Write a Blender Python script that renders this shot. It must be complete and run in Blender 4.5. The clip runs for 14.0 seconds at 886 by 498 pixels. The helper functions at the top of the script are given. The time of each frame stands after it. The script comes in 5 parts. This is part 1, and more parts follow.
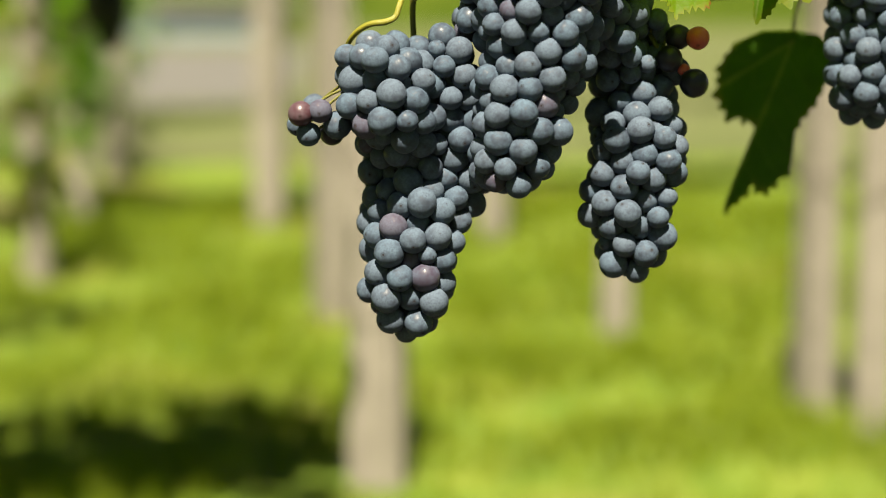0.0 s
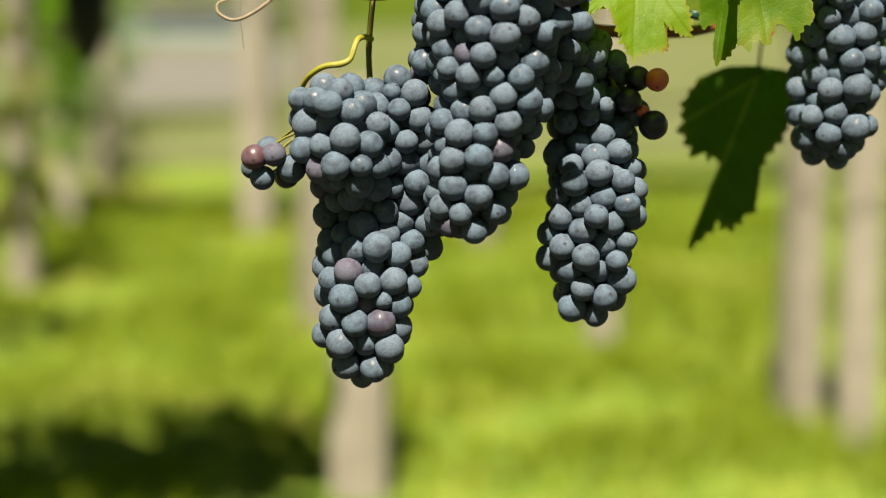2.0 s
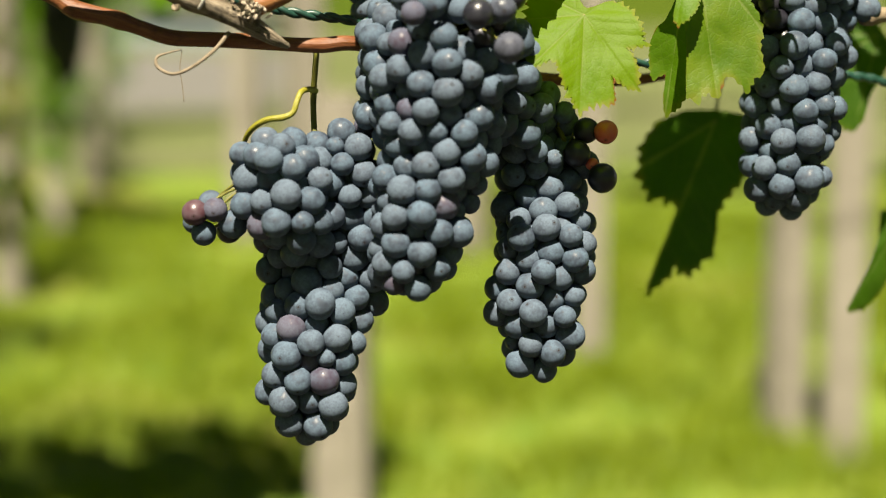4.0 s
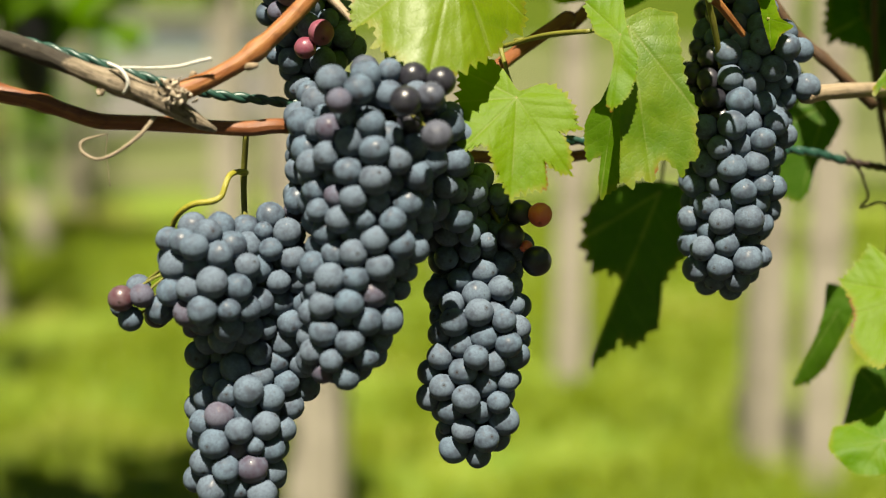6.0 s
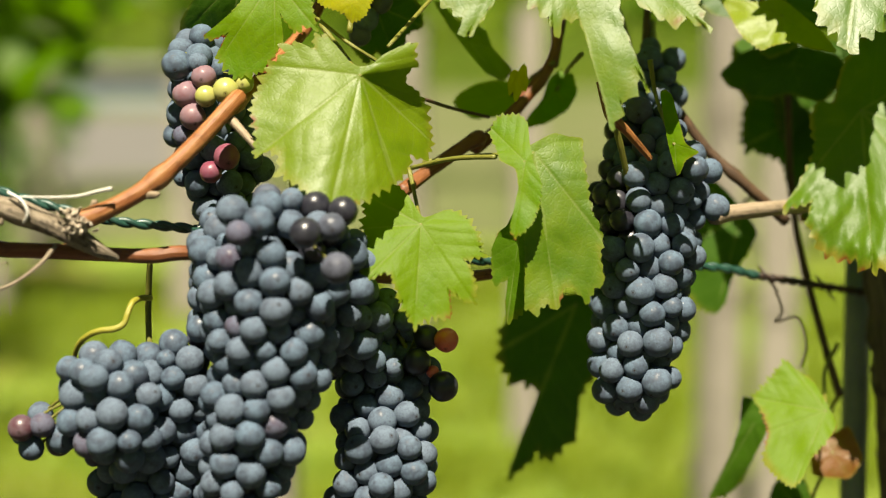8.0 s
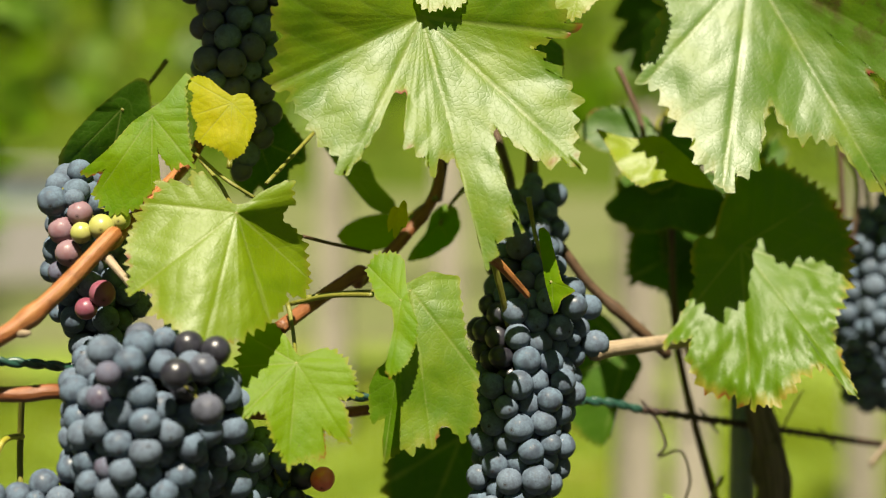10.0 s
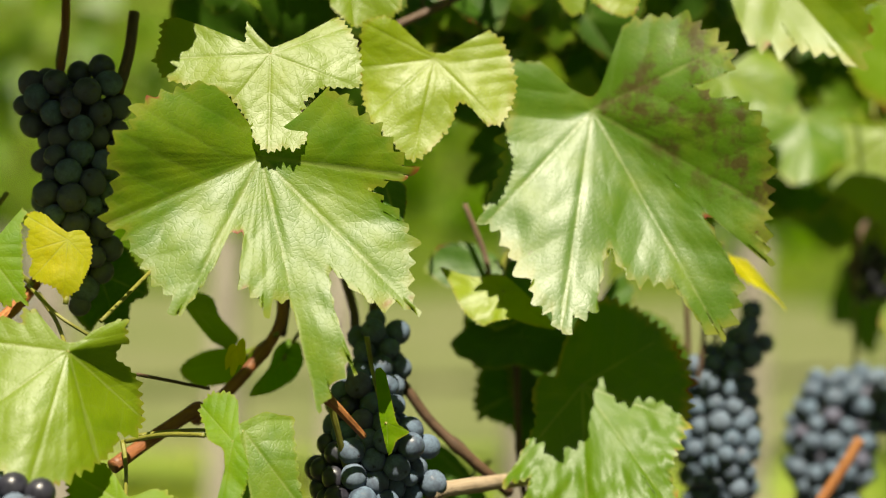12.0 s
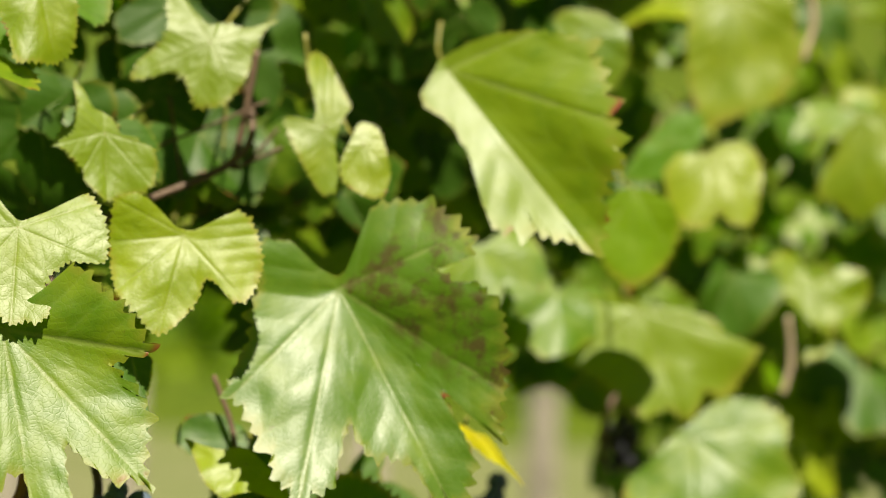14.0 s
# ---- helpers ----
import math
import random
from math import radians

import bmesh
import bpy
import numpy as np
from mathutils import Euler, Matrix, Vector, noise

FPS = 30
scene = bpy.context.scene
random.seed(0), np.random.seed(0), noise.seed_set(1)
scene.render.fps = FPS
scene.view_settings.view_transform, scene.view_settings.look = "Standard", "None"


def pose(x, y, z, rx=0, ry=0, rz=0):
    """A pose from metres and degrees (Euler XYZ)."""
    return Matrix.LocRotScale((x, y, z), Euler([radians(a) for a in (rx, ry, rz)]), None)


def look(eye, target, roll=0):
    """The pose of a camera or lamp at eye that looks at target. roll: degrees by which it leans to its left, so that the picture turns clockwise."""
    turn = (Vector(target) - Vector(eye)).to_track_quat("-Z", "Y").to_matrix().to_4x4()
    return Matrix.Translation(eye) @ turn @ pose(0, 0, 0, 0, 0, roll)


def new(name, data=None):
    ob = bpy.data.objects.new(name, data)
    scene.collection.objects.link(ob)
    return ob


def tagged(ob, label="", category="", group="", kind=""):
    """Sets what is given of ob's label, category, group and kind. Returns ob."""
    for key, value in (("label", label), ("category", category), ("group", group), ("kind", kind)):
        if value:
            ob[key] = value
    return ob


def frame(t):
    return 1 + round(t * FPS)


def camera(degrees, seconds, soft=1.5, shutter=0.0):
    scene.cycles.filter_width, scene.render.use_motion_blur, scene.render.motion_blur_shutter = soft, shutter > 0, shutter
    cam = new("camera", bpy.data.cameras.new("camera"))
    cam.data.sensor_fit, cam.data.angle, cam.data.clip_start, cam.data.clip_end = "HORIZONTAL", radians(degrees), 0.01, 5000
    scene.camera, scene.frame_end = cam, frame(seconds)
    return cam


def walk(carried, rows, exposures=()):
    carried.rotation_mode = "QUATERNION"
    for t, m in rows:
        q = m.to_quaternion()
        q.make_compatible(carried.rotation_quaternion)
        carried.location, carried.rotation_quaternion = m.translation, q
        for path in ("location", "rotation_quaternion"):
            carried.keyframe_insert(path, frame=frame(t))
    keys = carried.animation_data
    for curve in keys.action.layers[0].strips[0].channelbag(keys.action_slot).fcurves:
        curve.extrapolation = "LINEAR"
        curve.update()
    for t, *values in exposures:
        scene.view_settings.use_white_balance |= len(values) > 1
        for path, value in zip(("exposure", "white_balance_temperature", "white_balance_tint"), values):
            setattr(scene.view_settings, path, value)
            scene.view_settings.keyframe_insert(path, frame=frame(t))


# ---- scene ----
cam = camera(28.0, 14.0, soft=1.15)
cam.data.dof.use_dof = True
cam.data.dof.focus_distance = 0.94
cam.data.dof.aperture_fstop = 3.5
PATH = [
    (0, 0.0003, -0.0000, 0.9503, 0.000, -8.000, -0.000),
    (0.5, 0.0045, 0.0011, 0.9536, -0.078, -8.056, 0.026),
    (1, 0.0084, 0.0057, 0.9587, -0.145, -8.012, 0.051),
    (1.5, 0.0138, 0.0108, 0.9653, -0.209, -8.005, 0.025),
    (2, 0.0199, 0.0148, 0.9726, -0.240, -8.025, 0.021),
    (2.5, 0.0260, 0.0190, 0.9791, -0.261, -8.035, 0.074),
    (3, 0.0326, 0.0230, 0.9856, -0.298, -8.039, 0.038),
    (5.5, 0.0699, 0.0497, 1.0238, -0.527, -7.732, 0.009),
    (6, 0.0779, 0.0523, 1.0347, -0.656, -7.618, 0.023),
    (6.5, 0.0857, 0.0552, 1.0455, -0.880, -7.436, 0.062),
    (7, 0.0944, 0.0577, 1.0576, -1.138, -7.202, 0.072),
    (9.5, 0.1297, 0.0621, 1.0892, -3.258, -3.635, 0.285),
    (10, 0.1365, 0.0622, 1.0935, -4.026, -2.814, 0.429),
    (10.5, 0.1438, 0.0596, 1.0986, -4.776, -2.017, 0.580),
    (11, 0.1531, 0.0614, 1.1044, -5.452, -1.219, 0.758),
    (11.5, 0.1623, 0.0598, 1.1100, -6.209, -0.406, 0.997),
    (12, 0.1705, 0.0574, 1.1148, -7.122, 0.490, 1.237),
    (12.5, 0.1779, 0.0542, 1.1201, -8.281, 1.492, 1.500),
    (13, 0.1839, 0.0454, 1.1253, -9.693, 2.539, 1.786),
    (13.5, 0.1915, 0.0334, 1.1311, -11.365, 3.781, 2.128),
    (14, 0.2009, 0.0228, 1.1372, -13.160, 5.153, 2.520),
]
walk(cam, [(t, pose(x, y, z, 90 + pitch, 0, yaw) @ pose(0, 0, 0, 0, 0, roll)) for t, x, y, z, yaw, pitch, roll in PATH],
     exposures=((0.0, 1.68, 7100, 9), (11.5, 1.62, 7100, 9), (14.0, 1.66, 7100, 9)))

# ---- light ----
SUN_AZ, SUN_EL = -7.0, 60.0      # degrees: azimuth from straight behind the first camera, height
world = bpy.data.worlds.new("sky")
scene.world = world
world.use_nodes = True
wn = world.node_tree
sky = wn.nodes.new("ShaderNodeTexSky")
sky.sky_type, sky.sun_disc = "NISHITA", False
sky.sun_elevation, sky.sun_rotation = radians(SUN_EL), radians(180 - SUN_AZ)
wn.links.new(sky.outputs[0], wn.nodes["Background"].inputs[0])
wn.nodes["Background"].inputs[1].default_value = 0.012
sun_data = bpy.data.lights.new("sun", "SUN")
sun_data.energy, sun_data.angle, sun_data.color = 5.0, radians(0.53), (1.0, 0.94, 0.80)
sun = new("sun", sun_data)
sun_way = Vector((math.sin(radians(SUN_AZ)) * math.cos(radians(SUN_EL)), -math.cos(radians(SUN_AZ)) * math.cos(radians(SUN_EL)), math.sin(radians(SUN_EL))))
sun.matrix_world = look(sun_way * 30, (0, 0, 0))


# ---- materials ----
class Nodes:
    """A small builder of node materials."""

    def __init__(self, name):
        self.mat = bpy.data.materials.new(name)
        self.mat.use_nodes = True
        self.tree = self.mat.node_tree
        self.bsdf = self.tree.nodes["Principled BSDF"]
        self.out = self.tree.nodes["Material Output"]

    def node(self, kind, **ins):
        n = self.tree.nodes.new("ShaderNode" + kind)
        for key, v in ins.items():
            self.put(n.inputs[key.replace("_", " ")], v)
        return n

    def put(self, socket, v):
        if hasattr(v, "is_linked"):
            self.tree.links.new(v, socket)
        else:
            socket.default_value = v

    def math(self, op, a, b=0.0, clamp=False):
        n = self.tree.nodes.new("ShaderNodeMath")
        n.operation, n.use_clamp = op, clamp
        self.put(n.inputs[0], a)
        self.put(n.inputs[1], b)
        return n.outputs[0]

    def ramp(self, v, lo, hi, a=0.0, b=1.0):
        n = self.tree.nodes.new("ShaderNodeMapRange")
        n.interpolation_type = "SMOOTHSTEP"
        for i, x in enumerate((v, lo, hi, a, b)):
            self.put(n.inputs[i], x)
        return n.outputs[0]

    def mix(self, f, a, b, how="MIX"):
        n = self.tree.nodes.new("ShaderNodeMix")
        n.data_type, n.blend_type = "RGBA", how
        self.put(n.inputs[0], f)
        for s, v in ((6, a), (7, b)):
            self.put(n.inputs[s], (*v, 1) if isinstance(v, tuple) and len(v) == 3 else v)
        return n.outputs[2]

    def noise(self, scale, detail=3.0, rough=0.55, where=None, seed=None):
        n = self.node("TexNoise", Scale=scale, Detail=detail, Roughness=rough)
        if seed is not None:
            n.noise_dimensions = "4D"
            self.put(n.inputs["W"], seed)
        if where is not None:
            self.put(n.inputs["Vector"], where)
        return n.outputs["Fac"]

    def coords(self, which="Object"):
        return self.node("TexCoord").outputs[which]

    def chance(self):
        return self.node("ObjectInfo").outputs["Random"]

    def uv(self, layer):
        n = self.tree.nodes.new("ShaderNodeUVMap")
        n.uv_map = layer
        s = self.node("SeparateXYZ", Vector=n.outputs[0])
        return s.outputs[0], s.outputs[1]

    def bump(self, height, strength, distance):
        return self.node("Bump", Height=height, Strength=strength, Distance=distance).outputs[0]

    def done(self, colour, rough, normal=None, spec=0.5, metal=0.0):
        for key, v in (("Base Color", colour), ("Roughness", rough), ("Specular IOR Level", spec), ("Metallic", metal)):
            self.put(self.bsdf.inputs[key], (*v, 1) if isinstance(v, tuple) and len(v) == 3 else v)
        if normal is not None:
            self.put(self.bsdf.inputs["Normal"], normal)
        return self.mat


def berry_material(name, skin, skin2, bloom, cover, gloss=0.32):
    """Grape skin under a waxy bloom that is rubbed off here and there, with a small scar at the pole."""
    m = Nodes(name)
    where, chance = m.coords(), m.chance()
    seed = m.math("MULTIPLY", chance, 40.0)
    patches = m.noise(180.0, 4.0, 0.6, where, seed)
    fine = m.noise(1000.0, 4.0, 0.7, where, seed)
    tone = m.mix(m.noise(90.0, 2.0, 0.5, where, seed), skin, skin2)
    amount = m.ramp(m.math("ADD", patches, m.math("MULTIPLY", m.math("SUBTRACT", chance, 0.5), 0.10)), 0.30, 0.60, cover * 0.40, cover)
    amount = m.math("MULTIPLY", amount, m.ramp(fine, 0.32, 0.6, 0.66, 1.0))
    s = m.node("SeparateXYZ", Vector=where)
    across = m.math("SQRT", m.math("ADD", m.math("POWER", s.outputs[0], 2.0), m.math("POWER", s.outputs[1], 2.0)))
    out = m.ramp(s.outputs[2], 0.0, 0.002)
    scar = m.math("MULTIPLY", m.ramp(across, 0.0003, 0.0008, 0.9, 0.0), out)
    ring = m.math("MULTIPLY", m.ramp(m.math("ABSOLUTE", m.math("SUBTRACT", across, 0.0010)), 0.0001, 0.0003, 0.45, 0.0), out)
    specks = m.node("TexVoronoi", Scale=260.0, Vector=where)
    dots = m.ramp(specks.outputs["Distance"], 0.05, 0.11, 0.7, 0.0)
    scrape = m.ramp(m.noise(60.0, 5.0, 0.75, where, m.math("ADD", seed, 7.0)), 0.66, 0.72, 0.0, 0.6)
    amount = m.math("MULTIPLY", amount, m.math("SUBTRACT", 1.0, m.math("MAXIMUM", dots, scrape)))
    blue = m.mix(chance, bloom, tuple(c * k for c, k in zip(bloom, (1.12, 1.0, 0.97))))
    colour = m.mix(amount, tone, blue)
    colour = m.mix(m.math("MAXIMUM", scar, ring), colour, (0.0193, 0.0121, 0.0083))
    rough = m.ramp(amount, 0.15, 0.85, gloss, 0.74)
    m.put(m.bsdf.inputs["Diffuse Roughness"], 0.1)
    return m.done(colour, rough, m.bump(m.math("SUBTRACT", fine, scar), 0.15, 0.0004), spec=m.ramp(amount, 0.15, 0.75, 0.42, 0.04))


def leaf_material(name, young, old, yellow=0.0, glow=0.30, gloss=0.44, shine=0.55, stained=False):
    """Vine leaf: net of veins in relief, paler main veins, yellowing rim, light passing through."""
    m = Nodes(name)
    where, chance = m.coords(), m.chance()
    seed = m.math("MULTIPLY", chance, 30.0)
    along, off = m.uv("vein")
    rim, _ = m.uv("rim")
    sway = m.math("MULTIPLY", m.math("SUBTRACT", m.noise(55.0, 2.0, 0.5, where, seed), 0.5), 0.045)
    off = m.math("ABSOLUTE", m.math("ADD", off, m.math("MULTIPLY", sway, m.ramp(along, 0.0, 0.3))))
    main = m.ramp(off, 0.003, m.ramp(along, 0.0, 1.0, 0.015, 0.006), 1.0, 0.0)
    rib = m.math("FRACT", m.math("MULTIPLY", m.math("SUBTRACT", m.math("ADD", along, m.math("MULTIPLY", sway, 1.6)), m.math("MULTIPLY", off, 0.75)), 6.5))
    rib = m.ramp(m.math("ABSOLUTE", m.math("SUBTRACT", rib, 0.5)), 0.02, 0.075, 1.0, 0.0)
    net = m.node("TexVoronoi", Scale=300.0, Vector=where)
    net.feature = "DISTANCE_TO_EDGE"
    mesh = m.ramp(net.outputs["Distance"], 0.02, 0.16, 1.0, 0.0)
    net2 = m.node("TexVoronoi", Scale=700.0, Vector=where)
    net2.feature = "DISTANCE_TO_EDGE"
    mesh2 = m.ramp(net2.outputs["Distance"], 0.0, 0.2, 1.0, 0.0)
    blotch = m.noise(38.0, 4.0, 0.6, where, seed)
    base = m.mix(m.ramp(m.math("ADD", blotch, m.math("MULTIPLY", m.math("SUBTRACT", chance, 0.5), 0.5)), 0.25, 0.75), old, young)
    base = m.mix(m.math("MULTIPLY", mesh, 0.07), base, (0.1100, 0.1485, 0.0330))
    base = m.mix(m.math("MULTIPLY", rib, 0.08), base, (0.1430, 0.1815, 0.0495))
    base = m.mix(m.math("MULTIPLY", main, 0.28), base, (0.1980, 0.2200, 0.0770))
    edge = m.math("MULTIPLY", m.ramp(m.math("ADD", rim, m.math("MULTIPLY", m.math("SUBTRACT", blotch, 0.5), 0.35)), 0.90, 1.04), m.math("ADD", 0.25 + yellow, m.math("MULTIPLY", chance, 0.25)), True)
    base = m.mix(edge, base, (0.1980, 0.1650, 0.0220))
    rust = m.math("MULTIPLY", m.ramp(m.noise(85.0, 5.0, 0.7, where, m.math("ADD", seed, 3.0)), 0.66, 0.74), m.ramp(rim, 0.5, 1.0, 0.15, 0.9))
    base = m.mix(rust, base, (0.0715, 0.0275, 0.0083))
    tips = m.math("MULTIPLY", m.ramp(rim, 0.95, 1.0), m.ramp(m.noise(45.0, 2.0, 0.5, where, m.math("ADD", seed, 9.0)), 0.60, 0.68))
    base = m.mix(tips, base, (0.16, 0.022, 0.012))
    if stained:
        _, turn = m.uv("rim")
        half = m.math("MULTIPLY", m.ramp(turn, -2.75, -2.35), m.ramp(turn, -1.3, -0.95, 1.0, 0.0))
        spots = m.ramp(m.noise(55.0, 5.0, 0.7, where, 4.0), 0.46, 0.62)
        base = m.mix(m.math("MULTIPLY", half, m.math("MULTIPLY", spots, 0.8)), base, (0.050, 0.026, 0.010))
    relief = m.math("ADD", m.math("MULTIPLY", main, 0.5), m.math("ADD", m.math("MULTIPLY", rib, 0.28), m.math("ADD", m.math("MULTIPLY", mesh, 0.5), m.math("MULTIPLY", mesh2, 0.10))))
    lift = m.math("MULTIPLY", m.noise(70.0, 3.0, 0.5, where, seed), 0.5)
    normal = m.bump(m.math("SUBTRACT", lift, relief), 0.13, 0.0006)
    m.done(base, m.ramp(blotch, 0.2, 0.8, gloss, gloss + 0.10), normal, spec=shine)
    through_light = m.node("BsdfTranslucent", Normal=normal)
    bright = m.mix(1.0, base, (2.1, 2.4, 0.5), "MULTIPLY")
    m.put(through_light.inputs["Color"], bright)
    both = m.node("MixShader")
    m.put(both.inputs[0], glow)
    m.put(both.inputs[1], m.bsdf.outputs[0])
    m.put(both.inputs[2], through_light.outputs[0])
    m.put(m.out.inputs["Surface"], both.outputs[0])
    return m.mat


def bark_material(name, a, b, streak=1.0, rough=0.6, scale=1.0):
    """Woody bark with long streaks and flecks."""
    m = Nodes(name)
    along, around = m.uv("along")
    vec = m.node("CombineXYZ", X=m.math("MULTIPLY", along, 25.0 * scale), Y=m.math("MULTIPLY", around, 9.0), Z=m.chance())
    lines = m.noise(2.0, 5.0, 0.65, vec.outputs[0])
    spots = m.noise(160.0 * scale, 4.0, 0.6, m.coords())
    colour = m.mix(m.ramp(lines, 0.35, 0.68), a, b)
    colour = m.mix(m.math("MULTIPLY", m.ramp(spots, 0.52, 0.70), 0.55 * streak), colour, tuple(c * 0.35 for c in a))
    return m.done(colour, rough, m.bump(m.math("ADD", lines, m.math("MULTIPLY", spots, 0.6)), 0.5, 0.0012 / scale), spec=0.35)


def weathered_material(name, a, b, dark):
    """Old cane bark: grey-brown fibres, with blackened weathered stretches."""
    m = Nodes(name)
    along, around = m.uv("along")
    vec = m.node("CombineXYZ", X=m.math("MULTIPLY", along, 22.0), Y=m.math("MULTIPLY", around, 16.0), Z=m.chance())
    fibre = m.noise(2.0, 5.0, 0.7, vec.outputs[0])
    spots = m.noise(220.0, 4.0, 0.6, m.coords())
    colour = m.mix(m.ramp(fibre, 0.36, 0.66), a, b)
    old = m.math("ADD", m.ramp(along, 0.050, 0.068, 0.38, 0.0), m.noise(34.0, 4.0, 0.65, m.coords()))
    colour = m.mix(m.math("MULTIPLY", m.ramp(old, 0.60, 0.70), 0.88), colour, dark)
    colour = m.mix(m.math("MULTIPLY", m.ramp(spots, 0.54, 0.68), 0.6), colour, tuple(c * 0.3 for c in a))
    return m.done(colour, 0.82, m.bump(m.math("ADD", fibre, m.math("MULTIPLY", spots, 0.4)), 0.8, 0.0018), spec=0.25)


def plain_material(name, a, b, scale, rough=0.6, relief=0.3, depth=0.001, metal=0.0, spec=0.5):
    m = Nodes(name)
    where = m.coords()
    big, fine = m.noise(scale, 4.0, 0.6, where), m.noise(scale * 9, 3.0, 0.6, where)
    colour = m.mix(m.ramp(m.math("ADD", m.math("MULTIPLY", big, 0.7), m.math("MULTIPLY", fine, 0.3)), 0.3, 0.7), a, b)
    return m.done(colour, rough, m.bump(fine, relief, depth), spec=spec, metal=metal)


M_BLUE = berry_material("blue_grape_skin", (0.0055, 0.0066, 0.0154), (0.0165, 0.0077, 0.0165), (0.090, 0.131, 0.176), 0.95)
M_VIOLET = berry_material("violet_grape_skin", (0.020, 0.008, 0.020), (0.040, 0.010, 0.024), (0.088, 0.104, 0.144), 0.90)
M_BLACK = berry_material("rubbed_black_grape_skin", (0.0033, 0.0039, 0.0077), (0.0077, 0.0055, 0.0088), (0.0550, 0.0605, 0.0770), 0.34, 0.30)
M_RUBY = berry_material("reddening_grape_skin", (0.0633, 0.0099, 0.0132), (0.0248, 0.0077, 0.0143), (0.1210, 0.0935, 0.1100), 0.62)
# rubbed skin, also used to paint shade into the dark hanging bunch
M_DUSK = berry_material("half_rubbed_and_shade_dark_grape_skin", (0.005, 0.006, 0.011), (0.010, 0.007, 0.012), (0.10, 0.12, 0.16), 0.66, 0.30)
M_RED = berry_material("red_grape_skin", (0.560, 0.085, 0.022), (0.440, 0.045, 0.025), (0.480, 0.270, 0.230), 0.30, 0.28)
M_PINK = berry_material("pink_grape_skin", (0.105, 0.030, 0.050), (0.170, 0.075, 0.060), (0.175, 0.140, 0.170), 0.70)
M_ROSE = berry_material("rose_grape_skin", (0.170, 0.020, 0.040), (0.100, 0.014, 0.035), (0.190, 0.100, 0.130), 0.50)
M_GREEN = berry_material("green_grape_skin", (0.230, 0.250, 0.035), (0.280, 0.250, 0.060), (0.300, 0.310, 0.170), 0.35, 0.3)
L_MAIN = leaf_material("vine_leaf", (0.110, 0.164, 0.0026), (0.050, 0.110, 0.0018), 0.0, 0.40, 0.40, 0.32)
L_GLOSS = leaf_material("glossy_vine_leaf", (0.110, 0.164, 0.0026), (0.050, 0.110, 0.0018), 0.0, 0.40, 0.39, 0.31)
L_EDGE = leaf_material("rusty_rimmed_vine_leaf", (0.110, 0.164, 0.0026), (0.060, 0.120, 0.0018), 0.7, 0.42, 0.40, 0.26)
L_STAIN = leaf_material("brown_stained_vine_leaf", (0.110, 0.164, 0.0026), (0.050, 0.110, 0.0018), 0.15, 0.40, 0.38, 0.43, True)
L_FRESH = leaf_material("young_vine_leaf", (0.106, 0.180, 0.0016), (0.058, 0.138, 0.0010), 0.10, 0.46, 0.44, 0.13)
L_PALE = leaf_material("pale_vine_leaf", (0.165, 0.208, 0.004), (0.112, 0.164, 0.003), 0.2, 0.44, 0.38, 0.30)
# darker copy of the leaf colour, standing in for shade on inner leaves
L_DARK = leaf_material("shade_dark_vine_leaf", (0.032, 0.084, 0.001), (0.020, 0.060, 0.0008), 0.05, 0.34, 0.46, 0.25)
L_YELLOW = leaf_material("yellowing_vine_leaf", (0.330, 0.290, 0.006), (0.230, 0.240, 0.005), 0.35, 0.48, 0.5, 0.12)
L_OLIVE = leaf_material("dry_olive_vine_leaf", (0.150, 0.140, 0.050), (0.095, 0.100, 0.030), 0.2, 0.35, 0.55, 0.2)
L_RED = leaf_material("reddened_vine_leaf", (0.150, 0.050, 0.010), (0.075, 0.090, 0.006), 0.3, 0.40, 0.42, 0.3)
K_ORANGE = bark_material("ripening_shoot_bark", (0.165, 0.052, 0.012), (0.255, 0.115, 0.038), 0.8, 0.55)
K_RED = bark_material("red_brown_cane_bark", (0.110, 0.034, 0.011), (0.185, 0.070, 0.024), 1.0, 0.48)
K_GREY = weathered_material("grey_two_year_bark", (0.105, 0.080, 0.052), (0.290, 0.240, 0.175), (0.022, 0.020, 0.017))
K_BROWN = bark_material("brown_cane_bark", (0.0468, 0.0264, 0.0143), (0.0825, 0.0468, 0.0248), 1.0, 0.6)
K_PALE = bark_material("dry_cut_cane_bark", (0.1980, 0.1485, 0.0935), (0.2530, 0.1980, 0.1375), 0.7, 0.7)
K_GREEN = bark_material("green_stalk", (0.1045, 0.1100, 0.0165), (0.1485, 0.1375, 0.0248), 0.6, 0.45)
K_LIME = bark_material("lime_green_tendril", (0.175, 0.168, 0.016), (0.235, 0.210, 0.028), 0.5, 0.4)
K_FRAY = bark_material("frayed_bast", (0.300, 0.245, 0.180), (0.430, 0.370, 0.290), 0.7, 0.8)
K_DRY = bark_material("dry_tendril", (0.1650, 0.1265, 0.0825), (0.2310, 0.1870, 0.1320), 0.6, 0.7)
K_TRUNK = bark_material("shaggy_trunk_bark", (0.050, 0.037, 0.026), (0.120, 0.094, 0.070), 1.3, 0.85, 0.35)
M_WIRE = plain_material("green_plastic_coating", (0.006, 0.030, 0.022), (0.013, 0.050, 0.036), 300.0, 0.4, 0.2, 0.0003)
M_STEEL = plain_material("rusty_barbed_steel", (0.0165, 0.0154, 0.0154), (0.0605, 0.0275, 0.0154), 250.0, 0.6, 0.4, 0.0004, 0.4)
M_TWINE = plain_material("white_paper_twine", (0.4125, 0.3900, 0.3450), (0.5400, 0.5250, 0.4800), 400.0, 0.8)
